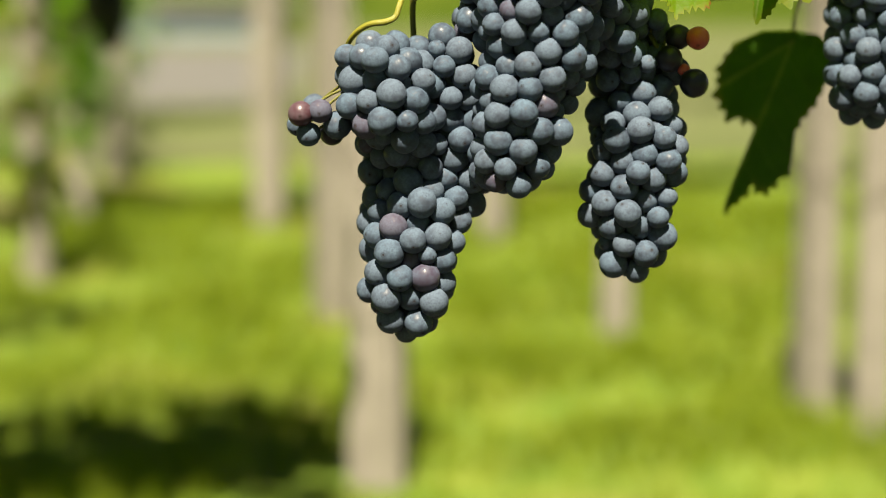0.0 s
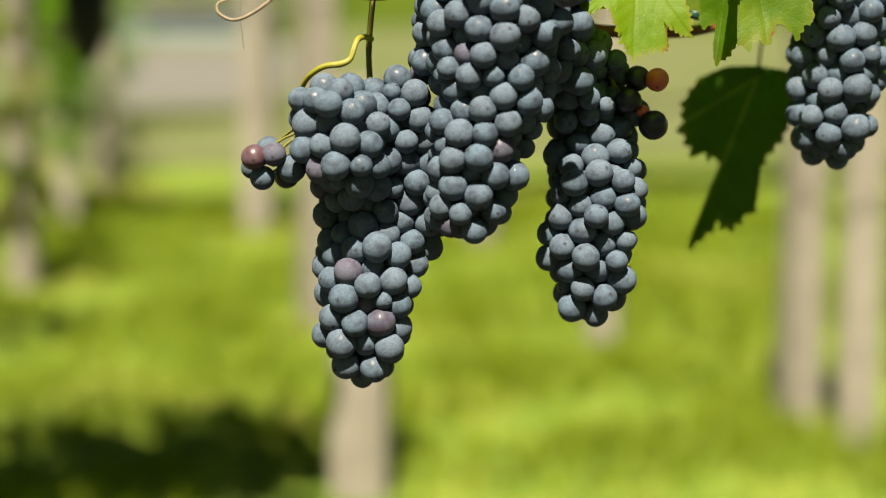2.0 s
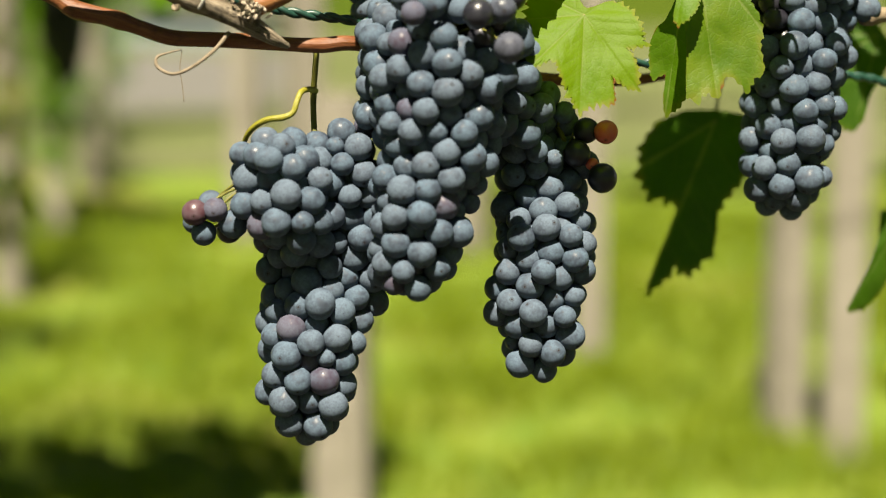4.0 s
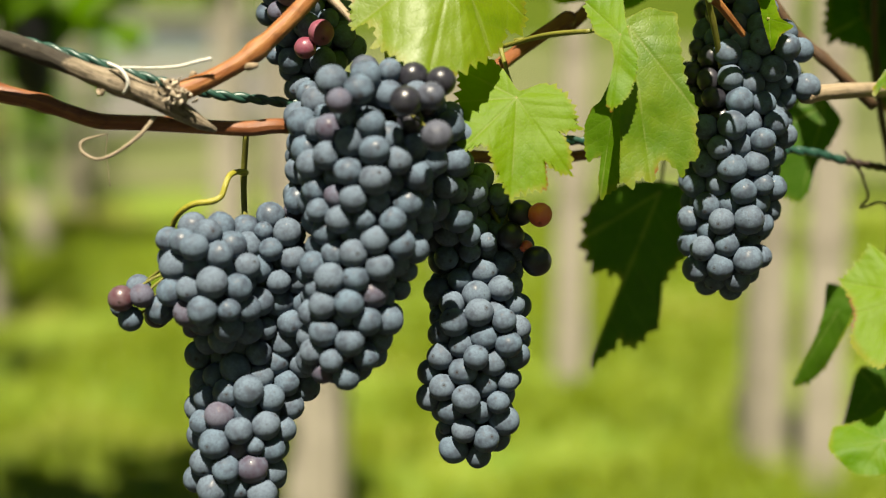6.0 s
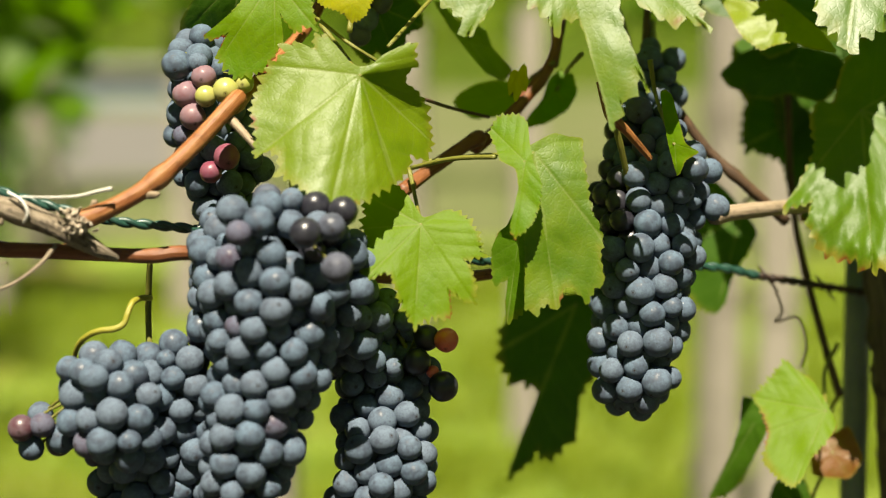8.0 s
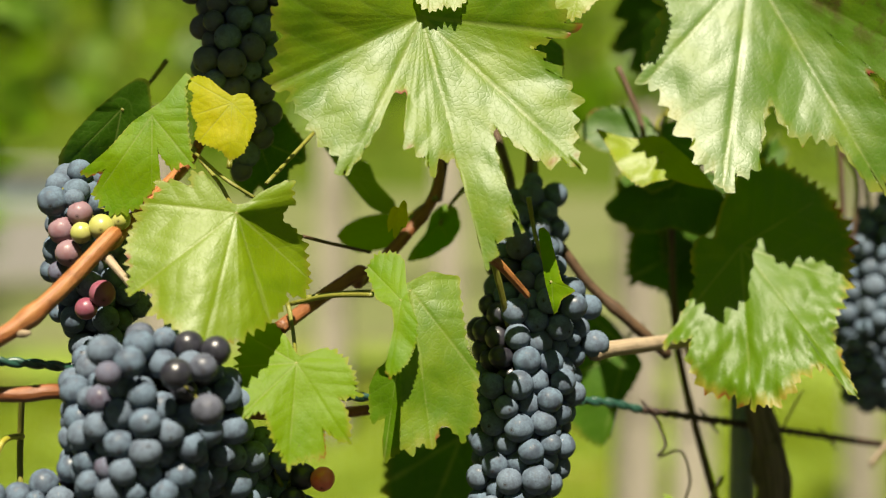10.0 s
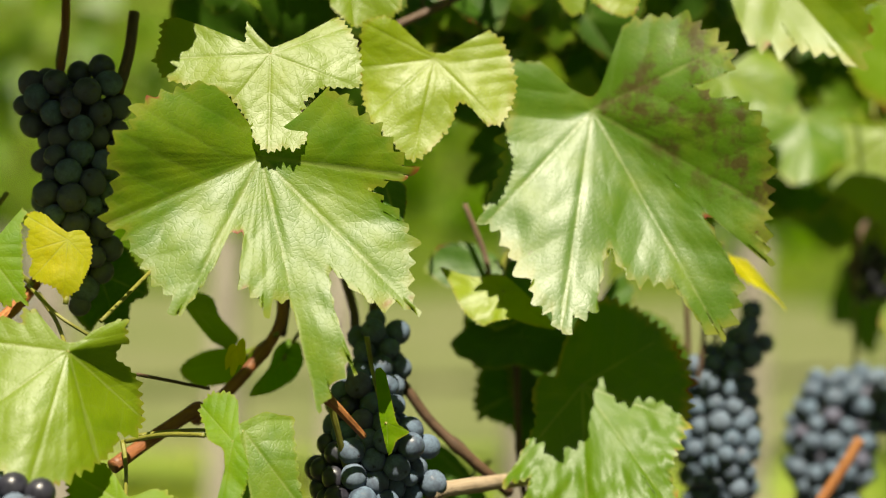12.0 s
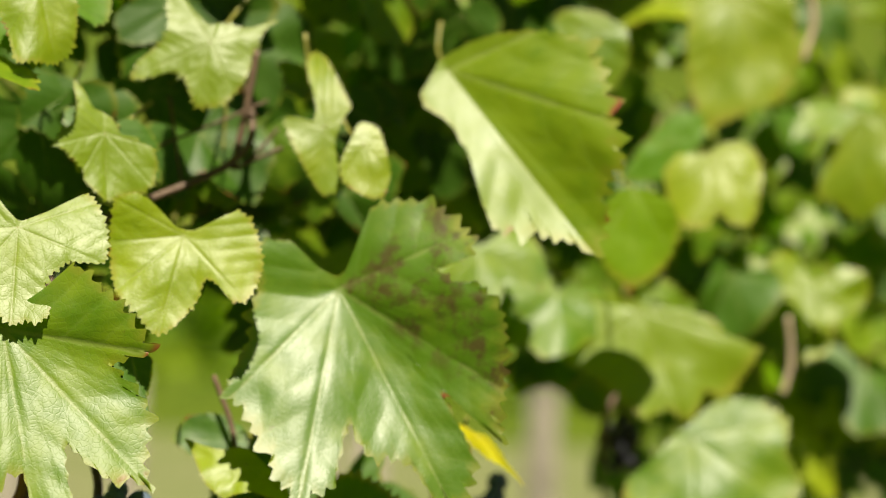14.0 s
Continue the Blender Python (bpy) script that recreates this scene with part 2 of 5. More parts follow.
M_STAKE = plain_material("grey_green_painted_stake", (0.090, 0.115, 0.115), (0.140, 0.165, 0.160), 40.0, 0.5)
M_POST = plain_material("weathered_concrete", (0.165, 0.146, 0.118), (0.232, 0.208, 0.172), 14.0, 0.9, 0.5, 0.004)


# ---- mesh helpers ----
def mesh_object(name, verts, faces, material, parent=None, smooth=True, label="", layers=None):
    """One mesh object from vertices and faces; layers: name -> one uv pair a vertex."""
    me = bpy.data.meshes.new(name)
    me.from_pydata([tuple(v) for v in verts], [], [tuple(f) for f in faces])
    for key, pairs in (layers or {}).items():
        layer = me.uv_layers.new(name=key)
        loops = np.empty(len(me.loops), dtype=np.int32)
        me.loops.foreach_get("vertex_index", loops)
        layer.data.foreach_set("uv", np.asarray(pairs, dtype=np.float32)[loops].ravel())
    if smooth:
        me.polygons.foreach_set("use_smooth", [True] * len(me.polygons))
    me.materials.append(material)
    ob = new(name, me)
    if parent is not None:
        ob.parent = parent
    if label:
        tagged(ob, label)
    return ob


def thing(name, label, category, place=(0, 0, 0), group="", kind=""):
    ob = tagged(new(name), label, category, group, kind)
    ob.location = place
    ob.empty_display_size = 0.02
    bpy.context.view_layer.update()
    return ob


def glide(points, per=8):
    """A smooth line through the points (Catmull-Rom); each point may carry a radius."""
    p = np.array(points, float)
    p = np.vstack([2 * p[0] - p[1], p, 2 * p[-1] - p[-2]])
    out = []
    for i in range(1, len(p) - 2):
        for u in np.arange(per) / per:
            a, b, c, d = p[i - 1], p[i], p[i + 1], p[i + 2]
            out.append(0.5 * (2 * b + (c - a) * u + (2 * a - 5 * b + 4 * c - d) * u * u + (3 * b - a - 3 * c + d) * u**3))
    out.append(p[-2])
    return np.array(out)


def tube_data(points, radius, sides=10, per=8, nodes=(), wobble=0.0, seed=0):
    """Vertices, faces and uv of a tapered tube; nodes: places along it (0 to 1) where it swells."""
    radius = radius if hasattr(radius, "__len__") else [radius] * len(points)
    line = glide([(*p, r) for p, r in zip(points, radius)], per)
    path, rad = line[:, :3], line[:, 3]
    rng = np.random.default_rng(seed)
    ahead = np.gradient(path, axis=0)
    ahead /= np.linalg.norm(ahead, axis=1, keepdims=True) + 1e-12
    side = np.cross(ahead[0], (0.3, 0.2, 1.0))
    length = np.r_[0, np.cumsum(np.linalg.norm(np.diff(path, axis=0), axis=1))]
    verts, uv, faces = [], [], []
    for i, (c, t) in enumerate(zip(path, ahead)):
        side = side - t * (side @ t)
        side /= np.linalg.norm(side) + 1e-12
        other = np.cross(t, side)
        f = length[i] / length[-1]
        r = rad[i] * (1 + sum(0.26 * math.exp(-(((f - n) * length[-1]) / (1.3 * rad[i])) ** 2) for n in nodes))
        for k in range(sides + 1):
            a = 2 * math.pi * (k % sides) / sides
            rr = r * (1 + wobble * (noise.noise((c[0] * 60 + math.cos(a), c[2] * 60 + math.sin(a), seed + c[1] * 60))))
            verts.append(c + rr * (math.cos(a) * side + math.sin(a) * other))
            uv.append((length[i], k / sides))
    n = sides + 1
    for i in range(len(path) - 1):
        for k in range(sides):
            faces.append((i * n + k, i * n + k + 1, (i + 1) * n + k + 1, (i + 1) * n + k))
    faces.append(tuple(range(sides))[::-1])
    faces.append(tuple((len(path) - 1) * n + k for k in range(sides)))
    return verts, faces, uv


def tube(name, points, radius, material, parent, label="", **how):
    base = Vector(parent.location) if parent is not None else Vector((0, 0, 0))
    v, f, uv = tube_data([tuple(Vector(p) - base) for p in points], radius, **how)
    return mesh_object(name, v, f, material, parent, True, label, {"along": uv})


def joined(pieces):
    verts, faces, uvs = [], [], []
    for v, f, uv in pieces:
        k = len(verts)
        verts += list(v)
        uvs += list(uv)
        faces += [tuple(i + k for i in q) for q in f]
    return verts, faces, uvs


# ---- grapes ----
def berry_mesh(seed, rings=12, sides=18):
    """A grape of unit size 1 mm, a little longer than wide, uneven."""
    rng = np.random.default_rng(seed)
    verts, faces = [(0, 0, 1.0)], []
    for i in range(1, rings):
        a = math.pi * i / rings
        for k in range(sides):
            b = 2 * math.pi * k / sides
            d = Vector((math.sin(a) * math.cos(b), math.sin(a) * math.sin(b), math.cos(a)))
            verts.append(d * (1 + 0.035 * noise.noise(d * 1.3 + Vector((seed * 3.1, 0, 0)))))
    verts.append((0, 0, -1.0))
    for k in range(sides):
        faces.append((0, 1 + k, 1 + (k + 1) % sides))
        for i in range(rings - 2):
            a, b = 1 + i * sides + k, 1 + i * sides + (k + 1) % sides
            faces.append((a, a + sides, b + sides, b))
        faces.append((len(verts) - 1, 1 + (rings - 2) * sides + (k + 1) % sides, 1 + (rings - 2) * sides + k))
    return [Vector(v) * 0.007 for v in verts], faces


BERRIES = {}


def berry_data(kind, material):
    if (kind, material.name) not in BERRIES:
        v, f = berry_mesh(kind)
        ob = mesh_object("berry", v, f, material)
        BERRIES[kind, material.name] = ob.data
        bpy.data.objects.remove(ob)
    return BERRIES[kind, material.name]


def pack(lobes, size, seed, crowd):
    """Packs berries against one another inside rounded lobes, most of them in the outer layer."""
    rng = np.random.default_rng(seed)
    segs = [(np.array(a[:3]), np.array(b[:3]), a[3], b[3]) for lobe in lobes for a, b in zip(lobe, lobe[1:])]
    a, b = np.array([s[0] for s in segs]), np.array([s[1] for s in segs])
    ra, rb = np.array([s[2] for s in segs]), np.array([s[3] for s in segs])
    ab = b - a
    area = 2 * math.pi * (ra + rb) / 2 * (np.linalg.norm(ab, axis=1) + 0.4 * (ra + rb))
    count = int(crowd * 0.80 * area.sum() / (math.pi * size**2))
    pick = rng.choice(len(segs), count, p=area / area.sum())
    p = a[pick] + rng.random((count, 1)) * ab[pick] + rng.normal(size=(count, 3)) * ((ra + rb)[pick, None] / 3)
    r = size * rng.choice([1.0, 1.06, 1.12, 0.94, 0.84, 0.68], count, p=[0.3, 0.25, 0.15, 0.17, 0.09, 0.04])
    inner = np.where(rng.random(count) < 0.18, 1.3, 0.0) * r + rng.random(count) ** 1.5 * 0.9 * r
    for step in range(140):
        t = np.clip((((p[:, None] - a) * ab).sum(2)) / (ab**2).sum(1), 0, 1)
        c = a + t[..., None] * ab
        off = p[:, None] - c
        far = np.linalg.norm(off, axis=2) - (ra + t * (rb - ra))
        best = far.argmin(1)
        d = far[np.arange(count), best]
        n = off[np.arange(count), best]
        n /= np.linalg.norm(n, axis=1, keepdims=True) + 1e-9
        p -= n * ((d + r + inner) * (0.35 if step < 110 else 0.12))[:, None]
        gap = p[:, None] - p[None]
        dist = np.linalg.norm(gap, axis=2) + np.eye(count)
        over = np.clip((r[:, None] + r[None]) * 0.95 - dist, 0, None)
        np.fill_diagonal(over, 0)
        p += (gap / dist[..., None] * over[..., None]).sum(1) * 0.30
    return p, r, n, c[np.arange(count), best]


def bunch(label, lobes, stem, seed, size=0.0072, crowd=0.92, paint=None, extra=()):
    """A hanging bunch: a stalk with its side stalks, and every berry. lobes: lines of (x, y, z, radius)."""
    top = Vector(stem[-1])
    body = thing("grape_bunch", label, "grape bunch", top, "bunches on the vine")
    p, r, n, c = pack(lobes, size, seed, crowd)
    for q, s, _ in extra:
        keep = np.linalg.norm(p - np.array(q), axis=1) > 0.9 * (r + 0.007 * s)
        p, r, n, c = p[keep], r[keep], n[keep], c[keep]
    rng = np.random.default_rng(seed + 1)
    pieces = [tube_data([tuple(Vector(q) - top) for q in stem], 0.0017, 8, 6, (0.5,))]
    for lobe in lobes:
        pieces.append(tube_data([tuple(Vector(q[:3]) - top) for q in lobe], 0.0014, 6, 4))
    for q, away, core, rr in zip(p, n, c, r):
        root = Vector(core) + (Vector(q) - Vector(core)) * 0.1
        end = Vector(q) - Vector(away) * rr * 0.8
        pieces.append(tube_data([tuple(root - top), tuple((root + end) / 2 - top + Vector((0, 0, 0.001))), tuple(end - top)], [0.0009, 0.0006, 0.0008], 5, 2))
    for q, s, _ in extra:
        core = Vector(c[np.linalg.norm(c - np.array(q), axis=1).argmin()])
        mid = (core + Vector(q)) / 2 + Vector((0, 0.002, 0.006))
        pieces.append(tube_data([tuple(core - top), tuple(mid - top), tuple(Vector(q) - top)], [0.0012, 0.0008, 0.0008], 5, 4))
    v, f, uv = joined(pieces)
    mesh_object("stalk", v, f, K_GREEN, body, True, "green branching stalk", {"along": uv})
    for i, (q, away, rr) in enumerate(zip(p, n, r)):
        mat = paint(Vector(q), rng.random()) if paint else (M_VIOLET if rng.random() < 0.025 else M_BLUE)
        ob = new("berry", berry_data(int(rng.integers(4)), mat))
        ob.parent = body
        way = Vector(away) * 0.9 + Vector(rng.normal(size=3)) * 0.7 + Vector((0, 0, -0.45))
        s = rr / 0.007
        turn = way.to_track_quat("Z", "Y")
        ob.matrix_basis = Matrix.LocRotScale(Vector(q) - top, turn, Vector((s * rng.uniform(0.97, 1.04), s * rng.uniform(0.97, 1.04), s * rng.uniform(0.96, 1.08))))
    for q, s, mat in extra:
        ob = new("berry", berry_data(int(rng.integers(4)), mat))
        ob.parent = body
        ob.matrix_basis = Matrix.LocRotScale(Vector(q) - top, Euler((rng.uniform(1.7, 2.6), rng.uniform(-0.5, 0.5), 0)), Vector((s, s, s)))
    return body


# ---- leaves ----
def leaf_rim(outline, count, rng, tooth):
    """The rim of a blade as a ring of points: the outline rounded a little, cut into uneven saw teeth."""
    deg, reach = np.radians([q for q, _ in outline]), np.array([r for _, r in outline])
    line = np.c_[reach * np.sin(deg), reach * np.cos(deg)]
    for _ in range(2):
        ahead = np.roll(line, -1, axis=0)
        line = np.stack([0.88 * line + 0.12 * ahead, 0.12 * line + 0.88 * ahead], axis=1).reshape(-1, 2)
    closed = np.vstack([line, line[:1]])
    run = np.r_[0, np.cumsum(np.linalg.norm(np.diff(closed, axis=0), axis=1))]
    at = np.linspace(0, run[-1], count, endpoint=False)
    rim = np.c_[np.interp(at, run, closed[:, 0]), np.interp(at, run, closed[:, 1])]
    way = np.roll(rim, -2, axis=0) - np.roll(rim, 2, axis=0)
    out = np.c_[-way[:, 1], way[:, 0]]
    out /= np.linalg.norm(out, axis=1, keepdims=True) + 1e-9
    if (out * rim).sum() < 0:
        out = -out
    marks, s = [0.0], 0.0
    while s < run[-1]:
        s += rng.uniform(0.055, 0.115) * (1.0 if len(marks) % 2 else 0.6)
        marks.append(s)
    marks = np.array(marks) * run[-1] / marks[-1]
    k = np.clip(np.searchsorted(marks, at, side="right") - 1, 0, len(marks) - 2)
    wide = marks[k + 1] - marks[k]
    u = (at - marks[k]) / wide
    far = np.linalg.norm(rim, axis=1)
    lean = 0.35 + 0.3 * rng.random(len(marks))[k]
    saw = np.where(u < lean, u / lean, (1 - u) / (1 - lean))
    saw = saw ** 1.25 - 0.4
    size = tooth * wide * (0.45 + 0.45 * rng.random(len(marks))[k]) * np.clip((far - 0.22) / 0.25, 0.08, 1.0)
    size *= np.abs((rim * out).sum(axis=1)) / (far + 1e-9)
    return rim, out * (size * saw)[:, None]


def vein_axes(outline):
    """Directions of the main veins: to the tips of the lobes."""
    picks = [0.0]
    for q, r in sorted(outline, key=lambda p: -p[1]):
        q = (q + 180) % 360 - 180
        if r > 0.42 and all(abs((q - a + 180) % 360 - 180) > 30 for a in picks) and abs(q) < 135:
            picks.append(q)
    return np.radians(picks[:5])


def leaf_data(seed, outline, tilt=(0.0, 0.0), pleat=(), wave=0.05, droop=0.10, fold=0.0, crisp=1.0, rings=9, points=200, wide=1.0, tooth=1.0, crumple=0.0):
    """Vertices, faces and uv layers of a blade one unit long from stalk to tip, in x, y with its height z."""
    rng = np.random.default_rng(seed)
    rim, teeth = leaf_rim(outline, points, rng, tooth)
    axes = vein_axes(outline)
    if not pleat:
        marks = (-180, -150, -122, -90, -56, -26, 0, 26, 56, 90, 122, 150, 180)
        pleat = [(q, rng.normal() * (0.06 if i % 2 else 0.04)) for i, q in enumerate(marks)]
        pleat[-1] = (180, pleat[0][1])
    folds = np.array(pleat, float)
    steps = np.array([(i / rings) ** 0.85 for i in range(1, rings + 1)])
    xy = rim[:, None, :] * steps[None, :, None] + teeth[:, None, :] * (steps**9)[None, :, None]
    x, y = xy[..., 0], xy[..., 1]
    rr, th = np.hypot(x, y), np.arctan2(x, y)
    deg = np.degrees(th)
    slope = sum(k * np.interp((deg + q + 180) % 360 - 180, folds[:, 0], folds[:, 1]) for q, k in ((-18, .1), (-12, .15), (-6, .18), (0, .14), (6, .18), (12, .15), (18, .1)))
    gap = np.abs((th[..., None] - axes + math.pi) % (2 * math.pi) - math.pi).min(axis=-1)
    near = np.minimum(gap, 1.4)
    along, off = rr * np.cos(near), rr * np.sin(near)
    z = tilt[0] * x + tilt[1] * y + rr * slope + fold * np.abs(x) - droop * rr**2
    a, b, c = rng.random(3) * 6.28
    z += wave * rr**2 * (np.sin(2 * th + a) + 0.6 * np.sin(5 * th + b) + 0.35 * np.sin(9 * th + c) * rr)
    bulge = np.abs(np.cos(math.pi * 6.5 * (along - 0.75 * off))) * np.clip(off * 9, 0, 1)
    z += crisp * (0.005 * bulge - 0.004 * np.exp(-(off / 0.02) ** 2) * np.clip(rr * 5, 0, 1))
    rough = np.array([[(noise.noise((p * 2.2 + seed * 1.7, q * 2.2, 0.3)), noise.noise((p * 7 + seed, q * 7, 0.7)), noise.noise((p * 19 + seed, q * 19, 1.7))) for p, q in row] for row in xy])
    z += (0.05 * rough[..., 0] + 0.008 * crisp * rough[..., 1]) * np.clip(rr * 2, 0, 1) + 0.001 * crisp * rough[..., 2]
    if crumple:
        z += crumple * np.clip(rr - 0.3, 0, 1) * (3.0 * rough[..., 1] + 1.5 * rough[..., 2] + 0.5 * np.sin(14 * th + a))
    verts = [(0.0, 0.0, 0.0)] + [(p * wide, q, r) for p, q, r in zip(x.ravel(), y.ravel(), z.ravel())]
    vein = [(0.0, 0.0)] + list(zip(along.ravel(), off.ravel()))
    rimuv = [(0.0, 0.0)] + [(f, t) for row in th for f, t in zip(steps, row)]
    faces, n = [], rings
    for k in range(points):
        a, b = 1 + k * n, 1 + (k + 1) % points * n
        faces.append((0, b, a))
        faces += [(a + i, b + i, b + i + 1, a + i + 1) for i in range(n - 1)]
    return verts, faces, {"vein": vein, "rim": rimuv}


# outlines of single leaves: pairs of angle from the tip and reach
SPLIT = ((0, 1.00), (0.7, .57), (4.9, .55), (11.7, .60), (13.9, .54), (23, .49), (25.7, .29), (35, .32), (35.6, .47), (39.7, .70), (45.2, .64), (61.9, .62), (66.8, .59), (71.2, .62), (75.6, .60), (78.9, .67), (97.3, .55), (103.9, .60), (118.8, .51), (127.3, .52), (149.4, .39), (158.5, .35), (164.6, .28), (200, .06), (235.4, .23), (236, .29), (236.6, .40), (239.4, .38), (247, .42), (255.2, .41), (264.8, .47), (290.1, .62), (296.8, .45), (309.1, .67), (324.4, .77), (327.5, .85), (329.4, .78), (335.3, .72), (340.2, .53), (343.5, .53), (347, .66), (347.6, .72), (348.2, .80), (348.8, .90), (349.7, .85), (353.9, .88))
BROAD = ((0, 1.00), (2.5, .93), (8.6, .89), (11.3, .82), (16, .80), (27.1, .70), (34.2, .71), (38.5, .69), (51.1, .47), (62.5, .45), (84.2, .37), (99.3, .40), (104.1, .46), (116.1, .40), (124.9, .32), (125.5, .14), (157.6, .06), (189.8, .09), (190.4, .44), (210.1, .57), (218.3, .62), (235.3, .67), (241.4, .67), (246.2, .62), (246.8, .52), (249.6, .48), (255, .51), (256.4, .65), (264.9, .75), (274.3, .80), (290.9, .90), (295.8, .93), (303, 1.05), (303.6, .65), (310.4, 1.00), (314, 1.07), (322, 1.17), (324.7, 1.08), (326.8, .87), (331.9, .81), (339.4, .78), (345.5, .61), (351, .89), (355.9, .92))
ROUND = ((-0, 1.00), (7.1, .99), (9.7, .93), (18.1, .90), (25.9, .93), (33.5, .82), (37, .85), (38.8, .98), (45.3, .88), (60.2, .83), (82.8, .68), (89.8, .59), (99.4, .59), (105.1, .51), (105.7, .38), (117.9, .45), (127.1, .39), (127.7, .29), (128.3, .20), (128.9, .11), (171.7, .06), (214.5, .11), (215.1, .23), (223.5, .47), (244.2, .44), (254.5, .35), (265.1, .33), (271, .44), (279.4, .55), (299.1, .74), (303.7, .78), (310.6, .77), (314.5, .69), (319.6, .77), (329.2, .82), (347.8, .91))
SHARP = ((0, 1.00), (11.7, .78), (30.5, .54), (42, .83), (56.5, .63), (62.4, .67), (75.7, .53), (82, .59), (95.7, .56), (114.6, .65), (131.8, .60), (143.6, .48), (153.1, .31), (194.3, .06), (235.4, .30), (247, .39), (260.5, .48), (275, .56), (294.4, .69), (304.2, .54), (309.4, .68), (316.3, .82), (322.5, .91), (327.6, .84), (333.7, .69), (338.1, .94), (353.6, .91))
FOLDED = ((0, 1.00), (3.2, .94), (6.5, .99), (11.5, .99), (12.1, .87), (12.7, .69), (34.8, .18), (134, .06), (233.2, .18), (253, .24), (260.4, .32), (292, .33), (323.4, .51), (326.4, .62), (329.9, .70), (335.3, .76), (339.6, .93), (342.7, .91), (348.1, 1.00), (354.1, .84), (356, .88))
SLIVER = ((0, 1.00), (2.9, .82), (4.2, .59), (14.2, .69), (22.9, .55), (36.4, .40), (51.1, .25), (52.9, .16), (133.3, .10), (178.4, .37), (187.1, .46), (306.9, .22), (341, .69), (352.6, .91))
FLAP = ((0, 1.00), (4.6, .88), (5.2, .53), (5.8, .35), (42.1, .15), (83.7, .33), (104.6, .40), (120.3, .60), (126.7, .63), (142.5, .70), (164, .64), (176, .53), (186.9, .24), (253.1, .10), (312.9, .35), (330.9, .57), (343.8, .79), (353.9, .93))
TONGUE = ((0, 1.00), (9.6, .90), (14, .76), (37.4, .61), (57.4, .69), (71.9, 1.04), (76.4, 1.14), (85.5, 1.21), (92.7, 1.15), (105.7, 1.18), (109.8, 1.04), (110.4, .84), (111, .71), (111.6, .33), (112.2, .28), (143.3, .43), (143.9, .25), (190.6, .06), (237.4, .34), (238, .52), (238.6, .72), (239.2, .82), (248.7, .87), (262.8, .92), (275.4, .95), (289.1, .99), (300.7, .63), (322.5, .60), (332, .69), (333.6, .87), (336.5, .95), (344.7, 1.00), (351.2, .95))
OPEN = ((0, 1.00), (6.3, .96), (18.5, .87), (27.6, .87), (36.7, .85), (50.2, .79), (70.9, .74), (104.4, .79), (117.2, .66), (122.3, .52), (122.9, .28), (123.5, .10), (175.8, .06), (228.2, .11), (228.8, .38), (229.4, .52), (230, .60), (240.7, .68), (255.1, .73), (274.7, .83), (289.8, .87), (302.8, .89), (309.8, .80), (311.3, .54), (321, .47), (332, .63), (339.4, .72), (353.1, .91))
WEDGE = ((0, 1.00), (5.7, .94), (18.1, .93), (29.5, .78), (31.5, .65), (41.9, .81), (43.5, .59), (54.4, .37), (84, .33), (108.4, .28), (109, .18), (158.5, .30), (181.3, .47), (195.9, .59), (213.9, .61), (242, .66), (266.2, .71), (292.4, .72), (316.6, .76), (322.4, .93), (326.3, 1.16), (328, 1.08), (328.6, .94), (332.1, .87), (339.1, .87), (344.4, .93), (352.1, 1.00), (356, .96))
SPREAD = ((0, 1.00), (23.7, 1.05), (38.8, 1.13), (66.6, 1.34), (81.1, 1.80), (82.4, 1.13), (88.6, .72), (125.4, .50), (161, .39), (263.8, 1.07), (275.2, 1.66), (292.3, 1.02), (312.5, .68), (346.6, .76))
SPREAD_LOW = ((0, 1.00), (29.3, .84), (51.3, 1.17), (67.8, 1.46), (81.9, 1.59), (88.5, 1.85), (101.7, 2.02), (121, 1.46), (152, .87), (232.1, .57), (277.8, 1.29), (300.3, 1.54), (325, 1.38), (342.9, 1.36))
POINTED = ((0, 1.00), (3.4, .96), (4, .87), (6.7, .74), (9.8, .85), (16.8, .94), (17.4, .55), (37.4, .21), (109.7, .06), (182, .20), (182.6, .41), (183.2, .58), (191.1, .52), (195.6, .43), (222.3, .36), (257.2, .38), (286.7, .66), (293.6, .56), (305.5, .59), (315.2, .40), (316.8, .36), (317.4, .49), (318, .63), (326, .77), (332.8, .93), (347.3, 1.07))
WING = ((0, 1.00), (8.5, .90), (16.9, .66), (41.6, .32), (135, .24), (162.8, .41), (178.9, .46), (222.9, .35), (283, .36), (327.1, .61), (350.1, .90))
SHIELD = ((0, 1.00), (9.4, .85), (36.6, .91), (45.2, .88), (53.7, .70), (67.8, .73), (83.7, .72), (100.3, .68), (104.7, .83), (114.6, .87), (125.3, .77), (133.8, .59), (138.5, .32), (176, .12), (208.9, .20), (231.8, .30), (263, .38), (291, .47), (313.1, .58), (343.2, .89), (353.1, .97))
LONG = ((0, 1.00), (1.5, .90), (7.5, .81), (20.5, .71), (22.8, .67), (23.4, .62), (24, .56), (24.6, .37), (34.1, .24), (47.6, .20), (71.8, .19), (88.5, .16), (103.9, .09), (179.4, .06), (254.8, .15), (271.6, .27), (284.3, .43), (296.9, .63), (304, .65), (317.6, .70), (325.7, .75), (335.5, .82), (341.1, .81), (347.7, .84), (349.7, .89))
